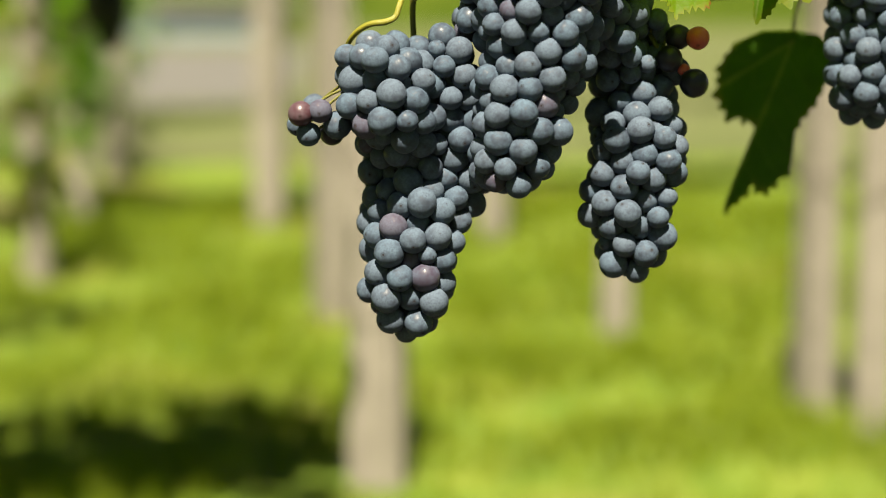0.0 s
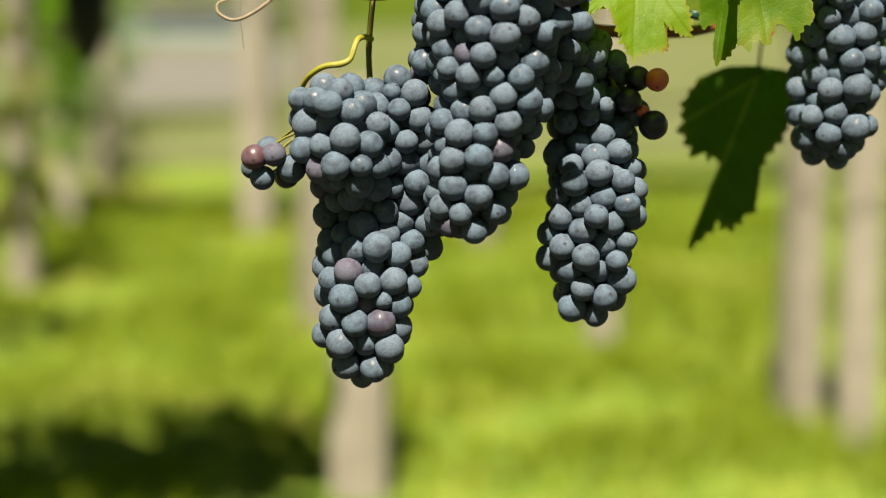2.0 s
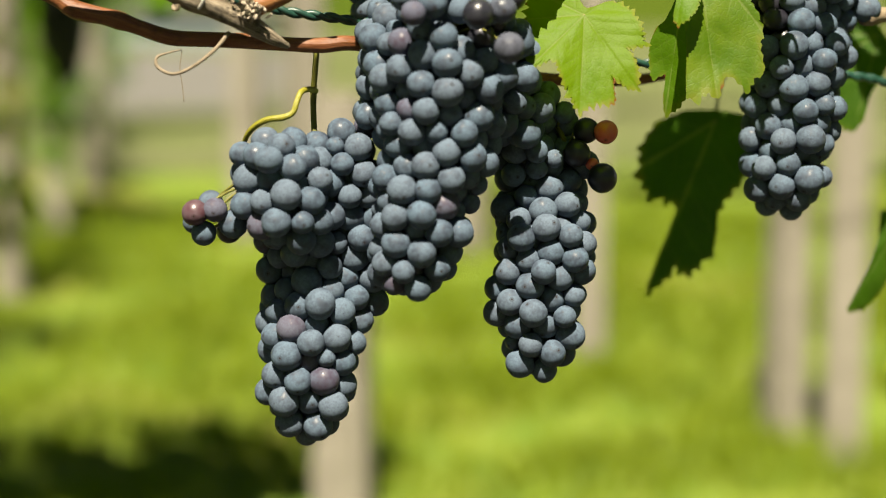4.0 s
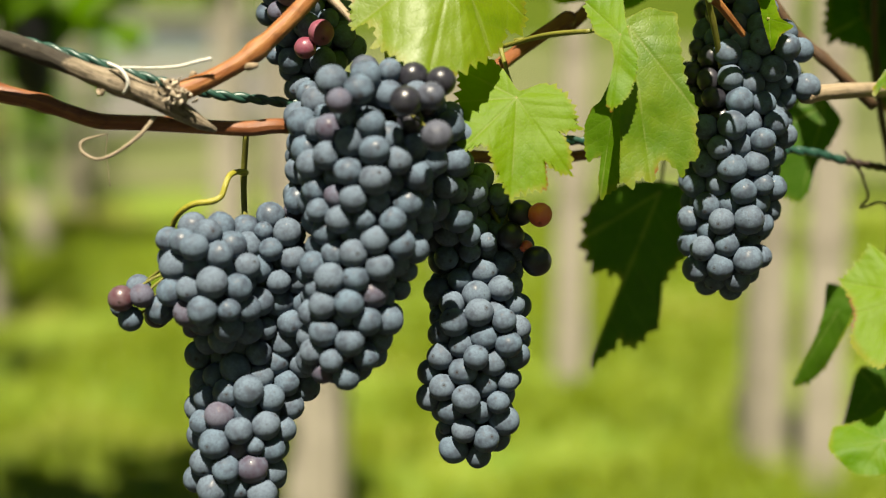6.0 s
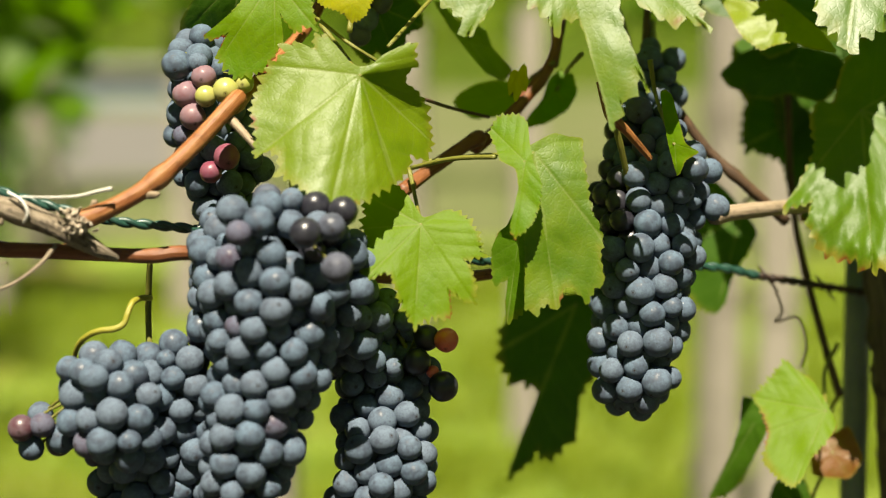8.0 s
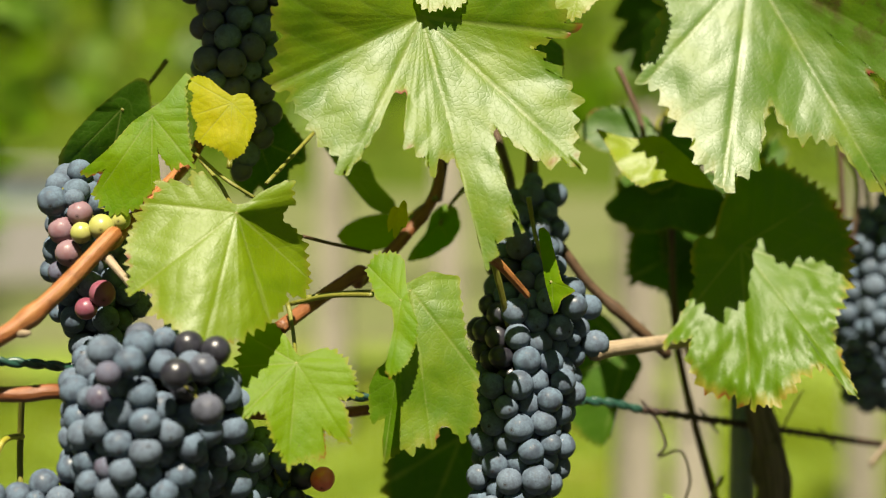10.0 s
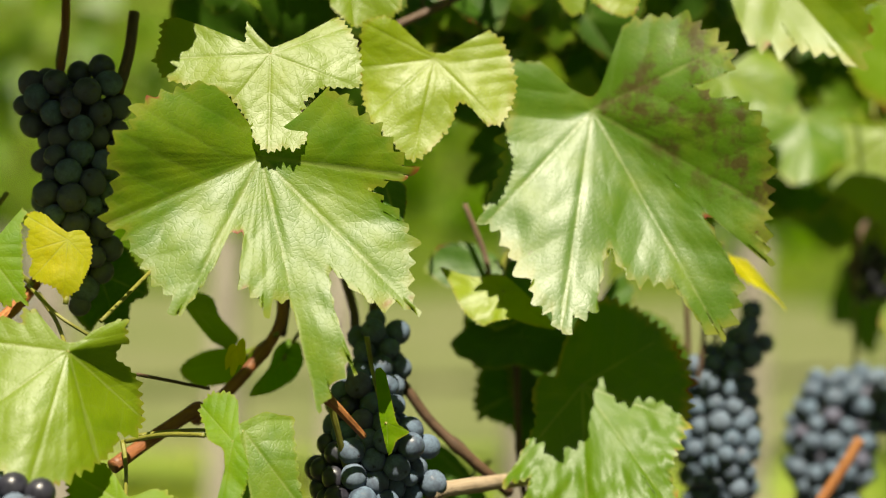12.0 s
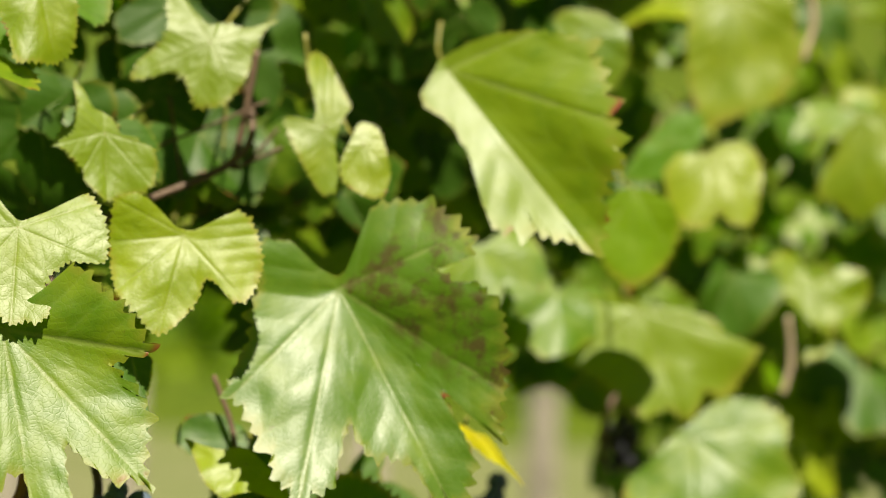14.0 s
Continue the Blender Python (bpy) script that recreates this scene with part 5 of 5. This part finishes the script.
# three more added leaves out of view that shade the hanging bunch
leaf(vine, (0.060, 1.06, 1.345), (0.075, 0.97, 1.315), (0.0, -0.4, 0.9), L_MAIN, 61, (0.062, 1.1, 1.37), outline=ROUND)
leaf(vine, (0.110, 1.06, 1.335), (0.115, 0.97, 1.300), (0.1, -0.4, 0.9), L_MAIN, 62, (0.112, 1.1, 1.36), outline=TONGUE)
leaf(vine, (0.085, 1.10, 1.330), (0.085, 1.02, 1.310), (0.0, -0.3, 0.9), L_MAIN, 63, (0.085, 1.13, 1.36), outline=EDGED)
# most leaves from here on have their shade painted in by L_DARK
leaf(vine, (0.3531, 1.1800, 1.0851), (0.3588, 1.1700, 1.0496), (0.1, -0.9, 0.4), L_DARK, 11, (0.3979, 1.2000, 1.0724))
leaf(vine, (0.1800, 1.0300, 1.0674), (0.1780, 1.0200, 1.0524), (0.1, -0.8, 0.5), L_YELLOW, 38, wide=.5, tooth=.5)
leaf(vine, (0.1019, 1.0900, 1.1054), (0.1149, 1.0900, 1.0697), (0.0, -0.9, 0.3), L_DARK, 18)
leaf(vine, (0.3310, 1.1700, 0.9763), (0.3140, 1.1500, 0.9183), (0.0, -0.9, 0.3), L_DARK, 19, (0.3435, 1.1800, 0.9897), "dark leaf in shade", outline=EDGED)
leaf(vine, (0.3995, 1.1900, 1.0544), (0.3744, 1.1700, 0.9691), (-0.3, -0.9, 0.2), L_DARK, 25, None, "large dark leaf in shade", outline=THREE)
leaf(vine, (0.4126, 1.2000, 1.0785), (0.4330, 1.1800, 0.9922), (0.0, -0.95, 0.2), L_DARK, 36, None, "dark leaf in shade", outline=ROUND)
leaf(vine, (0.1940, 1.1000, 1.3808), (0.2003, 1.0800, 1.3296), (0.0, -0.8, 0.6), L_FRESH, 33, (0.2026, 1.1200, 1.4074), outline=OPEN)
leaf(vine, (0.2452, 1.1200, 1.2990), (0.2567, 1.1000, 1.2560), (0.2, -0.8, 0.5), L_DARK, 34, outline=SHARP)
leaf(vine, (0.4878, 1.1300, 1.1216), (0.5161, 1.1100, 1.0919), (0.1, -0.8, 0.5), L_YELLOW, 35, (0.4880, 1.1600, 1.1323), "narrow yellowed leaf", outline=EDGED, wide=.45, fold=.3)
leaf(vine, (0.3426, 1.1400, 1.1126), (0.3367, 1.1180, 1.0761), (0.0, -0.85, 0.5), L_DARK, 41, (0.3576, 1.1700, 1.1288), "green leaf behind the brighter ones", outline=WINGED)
leaf(vine, (0.5258, 1.3000, 1.2575), (0.5226, 1.2700, 1.2015), (0.0, -0.85, 0.5), L_MAIN, 42, None, "green leaf further along the row", outline=OPEN)
leaf(vine, (0.6068, 1.3600, 1.2316), (0.5885, 1.3300, 1.1770), (0.0, -0.85, 0.5), L_MAIN, 43, None, "green leaf further along the row", outline=WINGED)

tube("shoot", [(0.2833, 1.1700, 1.3311), (0.2874, 1.1700, 1.3093), (0.2946, 1.1700, 1.2730)], .0011, K_BROWN, vine)
tube("shoot", [(0.2741, 1.1650, 1.2958), (0.3164, 1.1650, 1.3164), (0.3468, 1.1650, 1.3327)], .0010, K_BROWN, vine)
tube("shoot", [(0.3383, 1.1700, 1.3657), (0.3344, 1.1700, 1.3335), (0.3267, 1.1700, 1.2864)], .0024, K_BROWN, vine)
tube("shoot", [(0.3214, 1.1800, 1.3360), (0.3209, 1.1800, 1.2984)], .0009, K_GREEN, vine)
tube("shoot", [(0.3302, 1.1750, 1.2873), (0.3425, 1.1750, 1.2994), (0.3554, 1.1750, 1.3162)], .0012, K_BROWN, vine)
tube("shoot", [(0.3277, 1.1700, 1.2872), (0.3584, 1.1700, 1.3030)], .0014, K_BROWN, vine)
tube("shoot", [(0.5513, 1.2000, 0.9344), (0.5701, 1.2000, 0.9626), (0.5859, 1.2000, 0.9863), (0.5964, 1.2000, 1.0041)], .0036, K_ORANGE, vine)
tube("shoot", [(0.8182, 1.4000, 1.1612), (0.8250, 1.4000, 1.1897), (0.8214, 1.4000, 1.2273)], .0026, K_PALE, vine)
tube("shoot", [(0.8372, 1.4200, 1.4478), (0.8468, 1.4200, 1.4833), (0.8407, 1.4200, 1.5125)], .0034, K_PALE, vine)
tube("leaf_stalk", [(0.1286, 1.0000, 1.0537), (0.1435, 1.0400, 1.0481), (0.1657, 1.0600, 1.0424)], .0010, K_BROWN, vine)
tube("leaf_stalk", [(0.1645, 0.9750, 1.0247), (0.1430, 1.0000, 1.0223), (0.1213, 1.0300, 1.0155)], .0013, K_GREEN, vine)
tube("leaf_stalk", [(0.0686, 1.0300, 1.0986), (0.0871, 1.0000, 1.0840), (0.1033, 1.0000, 1.0737)], .0010, K_GREEN, vine)
tube("leaf_stalk", [(0.1338, 1.0400, 1.1086), (0.1092, 1.0000, 1.0812)], .0011, K_GREEN, vine)
tube("tendril", [(0.4393, 1.1500, 0.9518), (0.4323, 1.1500, 0.9394), (0.4270, 1.1500, 0.9287)], .0007, K_DRY, vine)
tube("tendril", [(0.4962, 1.1900, 0.8974), (0.5054, 1.1900, 0.9093), (0.5166, 1.1900, 0.9185), (0.5224, 1.1900, 0.9111), (0.5337, 1.1900, 0.9166)], .0022, K_DRY, vine)
# leaves added out of view so that their shadow darkens the hanging bunch
for i, x in enumerate((-0.07, -0.02, 0.03, 0.07)):
    leaf(vine, (x, 1.01 + 0.02 * (i % 2), 1.37 + 0.012 * i), (x + 0.01, 0.93, 1.335), (0, -0.4, 0.9), L_MAIN, 600 + i, (x, 1.08, 1.40), "unseen broad green leaf added to shade the hanging bunch")

# rest of the canopy along the row, minus leaves that would shade SUNNY spots
SUNNY = [(Vector((0.719, 1.324, 1.317)), .055), (Vector((0.638, 1.274, 1.270)), .055), (Vector((0.687, 1.336, 1.180)), .055), (Vector((0.702, 1.299, 1.083)), .055), (Vector((0.754, 1.395, 1.438)), .055), (Vector((0.889, 1.408, 1.358)), .055), (Vector((0.848, 1.400, 1.229)), .055), (Vector((0.620, 1.302, 1.405)), .055), (Vector((0.513, 1.149, 1.304)), .055), (Vector((0.300, 1.129, 1.339)), .055), (Vector((0.203, 1.075, 1.351)), .055), (Vector((0.243, 1.098, 1.273)), .055), (Vector((0.165, 1.121, 1.052)), .055), (Vector((0.199, 1.112, 1.045)), .055),
         (Vector((0.5074, 1.2300, 0.9986)), .055), (Vector((0.6286, 1.3500, 0.9744)), .06), (Vector((0.6798, 1.3800, 1.2920)), .06), (Vector((0.7620, 1.4300, 1.3358)), .05), (Vector((0.6794, 1.3700, 1.2046)), .05), (Vector((0.7585, 1.3800, 1.4383)), .05),
         (Vector((0.8866, 1.4800, 1.2542)), .05), (Vector((0.7030, 1.3000, 1.1134)), .05), (Vector((0.8993, 1.4800, 1.3922)), .05), (Vector((0.5031, 1.1400, 1.3145)), .04), (Vector((0.3208, 1.0800, 1.1296)), .05), (Vector((0.1745, 0.9800, 1.1426)), .06), (Vector((0.6816, 1.3900, 1.2940)), .05), (Vector((0.6344, 1.3600, 1.4281)), .04), (Vector((0.8587, 1.3600, 1.1035)), .05), (Vector((0.3885, 1.0700, 0.9864)), .03), (Vector((0.3379, 1.1300, 1.0970)), .03), (Vector((0.5264, 1.2900, 1.2358)), .04), (Vector((0.6021, 1.3500, 1.2132)), .04), (Vector((0.1944, 1.0300, 1.2103)), .05)]


def shades(c, size):
    for q, r in SUNNY:
        w = c - q
        far = w.dot(sun_way)
        if far > 0.01 and (w - sun_way * far).length < r + size * 0.75:
            return True
    return False


rng = np.random.default_rng(12)
for i in range(170):
    along_row = rng.uniform(0.52, 1.35)
    c = Vector((along_row, 0.95 + 0.42 * along_row + rng.uniform(0.16, 0.42), rng.uniform(1.10 if along_row > 0.72 else 1.2, 1.52)))
    d = Vector((rng.normal() * 0.5, rng.normal() * 0.25 - 0.2, -1.0)).normalized() * rng.uniform(0.045, 0.075)
    if shades(c + d * 0.35, d.length):
        continue
    leaf(vine, c, c + d, (rng.normal() * 0.3 - 0.1, -0.8, 0.5 + rng.normal() * 0.15), (L_MAIN, L_PALE, L_DARK)[i % 3], 1300 + i, tuple(c + Vector((rng.normal() * 0.02, 0.04, 0.03))), "", outline=OUTLINES[int(rng.integers(20))], fold=rng.uniform(-.1, .2), wave=.08, rings=6, points=110)

rng = np.random.default_rng(11)
for i in range(430):
    along_row = rng.uniform(-0.55, 1.9)
    deep = rng.uniform(0.14, 0.60)
    z = rng.uniform(1.16, 1.75) + (0.10 if along_row < 0.12 else 0.0)
    if along_row < 0.28 and z < 1.40 or z < 1.24 and along_row < 0.75:
        continue
    c = Vector((along_row, 0.95 + 0.42 * along_row + deep, z))
    d = Vector((rng.normal() * 0.5, rng.normal() * 0.25 - 0.2, -1.0)).normalized() * rng.uniform(0.045, 0.070)
    if shades(c + d * 0.35, d.length):
        continue
    leaf(vine, c, c + d, (rng.normal() * 0.35, -0.8, 0.5 + rng.normal() * 0.2), (L_MAIN, L_FRESH, L_DARK)[int(rng.integers(3))], 100 + i, tuple(c + Vector((rng.normal() * 0.02, 0.04, 0.03))), "", outline=OUTLINES[int(rng.integers(20))], fold=rng.uniform(-.1, .3), droop=rng.uniform(.05, .25), wave=.09, rings=6, points=110)

# overhead leaves out of view, added to throw shade on the hanging bunch
for i in range(110):
    c = Vector((rng.uniform(-0.6, 0.09), rng.uniform(0.88, 1.2), rng.uniform(1.36, 1.75)))
    d = Vector((rng.normal() * 0.5, rng.normal() * 0.3 - 0.3, -1.0)).normalized() * rng.uniform(0.045, 0.07)
    if shades(c + d * 0.35, d.length):
        continue
    leaf(vine, c, c + d, (rng.normal() * 0.3, -0.6, 0.8), (L_MAIN, L_FRESH)[i % 2], 700 + i, tuple(c + Vector((0.01, 0.05, 0.03))), rings=5, points=90)

# inner leaves mostly in the dark colour, their shade painted into it
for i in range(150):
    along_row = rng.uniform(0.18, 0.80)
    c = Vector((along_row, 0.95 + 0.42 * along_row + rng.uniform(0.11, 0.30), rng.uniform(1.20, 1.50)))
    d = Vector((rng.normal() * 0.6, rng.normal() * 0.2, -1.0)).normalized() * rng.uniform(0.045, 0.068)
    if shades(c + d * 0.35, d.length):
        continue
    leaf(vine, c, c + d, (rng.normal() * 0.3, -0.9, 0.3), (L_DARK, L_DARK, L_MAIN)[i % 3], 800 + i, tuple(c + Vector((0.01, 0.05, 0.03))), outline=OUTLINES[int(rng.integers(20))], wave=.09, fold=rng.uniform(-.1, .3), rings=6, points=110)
# upper canopy added above the view to shade the inner leaves behind
for i in range(150):
    along_row = rng.uniform(-0.5, 0.78)
    c = Vector((along_row, 0.95 + 0.42 * along_row + rng.uniform(0.03, 0.35), rng.uniform(1.47, 1.85)))
    d = Vector((rng.normal() * 0.5, rng.normal() * 0.3 - 0.2, -0.8)).normalized() * rng.uniform(0.05, 0.075)
    if shades(c + d * 0.35, d.length):
        continue
    leaf(vine, c, c + d, (rng.normal() * 0.3, -0.5, 0.85), (L_MAIN, L_FRESH)[i % 2], 1000 + i, tuple(c + Vector((0.01, 0.05, 0.03))), rings=4, points=64)

# ---- bunches ----
bunch("long tapering bunch of blue-black grapes and a reddish side wing",
      [[(-0.0338, 0.9420, 0.9115, 0.0222), (-0.0279, 0.9410, 0.8950, 0.0246), (-0.0180, 0.9760, 0.8690, 0.0248), (-0.0150, 0.9690, 0.8492, 0.0272), (-0.0169, 0.9600, 0.8225, 0.0262), (-0.0178, 0.9550, 0.7983, 0.0228), (-0.0187, 0.9550, 0.7850, 0.0160)], [(-0.0009, 0.9580, 0.9155, 0.0146), (0.0052, 0.9660, 0.8893, 0.0190), (0.0100, 0.9720, 0.8486, 0.0118)]],
      [(-0.0136, 0.9750, 0.9730), (-0.0163, 0.9850, 0.9469), (-0.0155, 0.9800, 0.9236)], 41,
      paint=lambda q, u: M_VIOLET if u < .025 else M_BLUE,
      extra=(((-0.0753, 0.9450, 0.8900), .98, M_RUBY), ((-0.0648, 0.9450, 0.8915), .92, M_VIOLET), ((-0.0716, 0.9500, 0.8788), .95, M_BLUE), ((-0.0695, 0.9650, 0.8930), .95, M_BLUE), ((-0.0786, 0.9650, 0.8826), .85, M_BLUE), ((-0.0562, 0.9500, 0.8837), 1.12, M_BLUE), ((-0.0597, 0.9620, 0.8788), 1.0, M_BLACK)))
bunch("large broad bunch of blue-black grapes with grey bloom",
      [[(0.0572, 0.9450, 0.9829, 0.0325), (0.0513, 0.9450, 0.9573, 0.0383), (0.0485, 0.9400, 0.9236, 0.0295), (0.0414, 0.9350, 0.8901, 0.0255), (0.0356, 0.9350, 0.8684, 0.0210), (0.0341, 0.9350, 0.8597, 0.0136)], [(0.0310, 0.9550, 0.9792, 0.0217), (0.0271, 0.9650, 0.9434, 0.0221)], [(0.0824, 0.9550, 0.9734, 0.0212), (0.0852, 0.9600, 0.9410, 0.0179)]],
      [(0.0585, 0.9900, 1.0264), (0.0605, 0.9650, 1.0043), (0.0596, 0.9550, 0.9878)], 42,
      paint=lambda q, u: M_BLACK if q.z > 0.9772 and q.x > 0.0713 and u < .4 else (M_VIOLET if u < .03 else M_BLUE),
      extra=(((0.0489, 0.9450, 1.0060), 1.05, M_DUSK), ((0.0696, 0.9080, 0.9920), 1.1, M_BLACK), ((0.0870, 0.9300, 1.0005), 1.08, M_BLACK), ((0.0819, 0.9150, 0.9941), 1.0, M_DUSK), ((0.0379, 0.9050, 0.9922), .9, M_VIOLET), ((0.0333, 0.9250, 1.0011), 1.15, M_BLUE), ((0.0472, 0.9120, 0.9971), 1.1, M_BLUE), ((0.0847, 0.9030, 0.9756), 1.1, M_DUSK)))
bunch("bunch of blue-black grapes with loose shaded shoulders",
      [[(0.0917, 0.9780, 0.9378, 0.0262), (0.1053, 1.0000, 0.9030, 0.0235), (0.1073, 0.9760, 0.8685, 0.0267), (0.1040, 0.9750, 0.8357, 0.0262), (0.1027, 0.9720, 0.8156, 0.0181)], [(0.1142, 0.9850, 0.9316, 0.0140), (0.1238, 0.9850, 0.9130, 0.0119)]],
      [(0.0939, 1.0000, 0.9722), (0.0983, 0.9850, 0.9527), (0.1012, 0.9750, 0.9361)], 43,
      extra=(((0.1392, 0.9750, 0.9293), .92, M_RED), ((0.1291, 0.9800, 0.9298), 1.0, M_BLACK), ((0.1323, 0.9780, 0.9120), .5, M_RED), ((0.1376, 0.9750, 0.9048), 1.15, M_BLACK), ((0.1240, 0.9750, 0.9180), 1.05, M_BLACK)))
bunch("bunch of blue-black grapes, some rubbed shiny, behind a narrow leaf",
      [[(0.2529, 1.0500, 1.0339, 0.0195), (0.2551, 1.0400, 1.0030, 0.0297), (0.2495, 1.0300, 0.9663, 0.0286), (0.2468, 1.0250, 0.9324, 0.0261), (0.2444, 1.0200, 0.9048, 0.0205), (0.2430, 1.0200, 0.8938, 0.0149)], [(0.2734, 1.0300, 1.0160, 0.0111), (0.2809, 1.0350, 0.9986, 0.0131)], [(0.2332, 1.0400, 0.9968, 0.0157), (0.2350, 1.0400, 0.9811, 0.0126)]],
      [(0.2253, 1.0000, 1.0539), (0.2342, 1.0100, 1.0262), (0.2401, 1.0200, 1.0040)], 44,
      paint=lambda q, u: M_BLACK if q.x < 0.2428 and q.z > 0.9756 and u < .6 else (M_VIOLET if u < .03 else M_BLUE))
bunch("shaded bunch of blue-black grapes among the leaves", [[(0.2624, 1.0900, 1.0703, 0.0138), (0.2642, 1.0900, 1.0539, 0.0171), (0.2549, 1.0800, 1.0314, 0.0196)]], [(0.2660, 1.1200, 1.0967), (0.2636, 1.1000, 1.0800)], 45)
bunch("half-ripe bunch with pink, green and blue grapes behind the orange shoot",
      [[(0.0078, 1.0300, 1.0735, 0.0177), (0.0122, 1.0300, 1.0460, 0.0232), (0.0180, 1.0300, 1.0154, 0.0245), (0.0209, 1.0300, 0.9908, 0.0172)]],
      [(0.0287, 1.0800, 1.1016), (0.0161, 1.0500, 1.0825), (0.0108, 1.0300, 1.0643)], 46,
      extra=(((0.0127, 0.9980, 1.0652), .95, M_PINK), ((0.0033, 1.0000, 1.0562), 1.05, M_PINK), ((0.0145, 0.9900, 1.0554), .82, M_GREEN), ((0.0249, 0.9900, 1.0584), .98, M_GREEN), ((0.0334, 0.9950, 1.0624), .85, M_GREEN), ((0.0071, 0.9950, 1.0446), 1.0, M_PINK), ((0.0016, 1.0000, 1.0343), .85, M_VIOLET),
             ((0.0245, 0.9950, 1.0237), 1.0, M_ROSE), ((0.0160, 0.9970, 1.0155), .85, M_ROSE), ((0.0095, 1.0000, 1.0725), .8, M_BLUE), ((-0.0016, 1.0000, 1.0715), 1.15, M_BLUE)))
# darker berry skins carry part of the shade on this bunch
bunch("dark shaded bunch of grapes hanging above the leaves",
      [[(0.0891, 1.0700, 1.2018, 0.0317), (0.0909, 1.0700, 1.1733, 0.0254), (0.0887, 1.0600, 1.1444, 0.0235), (0.0952, 1.0600, 1.1163, 0.0163), (0.0954, 1.0600, 1.0974, 0.0094)], [(0.0625, 1.0700, 1.2075, 0.0101), (0.0658, 1.0700, 1.1855, 0.0114)]],
      [(0.0771, 1.1000, 1.2434), (0.0772, 1.0800, 1.2216), (0.0844, 1.0700, 1.2016)], 47, crowd=.70, paint=lambda q, u: M_RUBY if u < .04 else M_VIOLET if u < .12 else M_DUSK if u < .7 else M_BLUE)
bunch("bunch of blue grapes further along the row", [[(0.5101, 1.2350, 1.0442, 0.0230), (0.5090, 1.2350, 0.9982, 0.0314), (0.5098, 1.2350, 0.9521, 0.0238), (0.5120, 1.2350, 0.9406, 0.0153)], [(0.5291, 1.2350, 1.0788, 0.0107), (0.5275, 1.2350, 1.0597, 0.0130)]], [(0.5087, 1.2600, 1.0975), (0.5087, 1.2450, 1.0706), (0.5081, 1.2350, 1.0442)], 48,
      paint=lambda q, u: M_RUBY if u < .015 else M_BLUE)
bunch("blurred bunch of blue grapes further along the row", [[(0.6336, 1.3600, 1.0077, 0.0366), (0.6323, 1.3600, 0.9647, 0.0344), (0.6330, 1.3600, 0.9304, 0.0237)], [(0.6579, 1.3600, 1.0252, 0.0238), (0.6763, 1.3600, 1.0082, 0.0195)]], [(0.6713, 1.4200, 1.0929), (0.6580, 1.3800, 1.0412), (0.6402, 1.3600, 1.0120)], 49,
      paint=lambda q, u: M_VIOLET if u < .06 else M_BLUE)
bunch("small dark dried bunch further along the row", [[(0.6936, 1.4500, 1.1203, 0.0194), (0.6988, 1.4500, 1.1043, 0.0139)]], [(0.7133, 1.4800, 1.1774), (0.6993, 1.4600, 1.1390)], 50, paint=lambda q, u: M_BLACK)
bunch("dark bunch hanging from the next row", [[(-0.5426, 2.9000, 1.0037, 0.0437), (-0.5426, 2.9000, 0.9359, 0.0402), (-0.5420, 2.9000, 0.8860, 0.0220)]], [(-0.5402, 2.9000, 1.0932), (-0.5426, 2.9000, 1.0037)], 51, size=.009, paint=lambda q, u: M_BLACK)
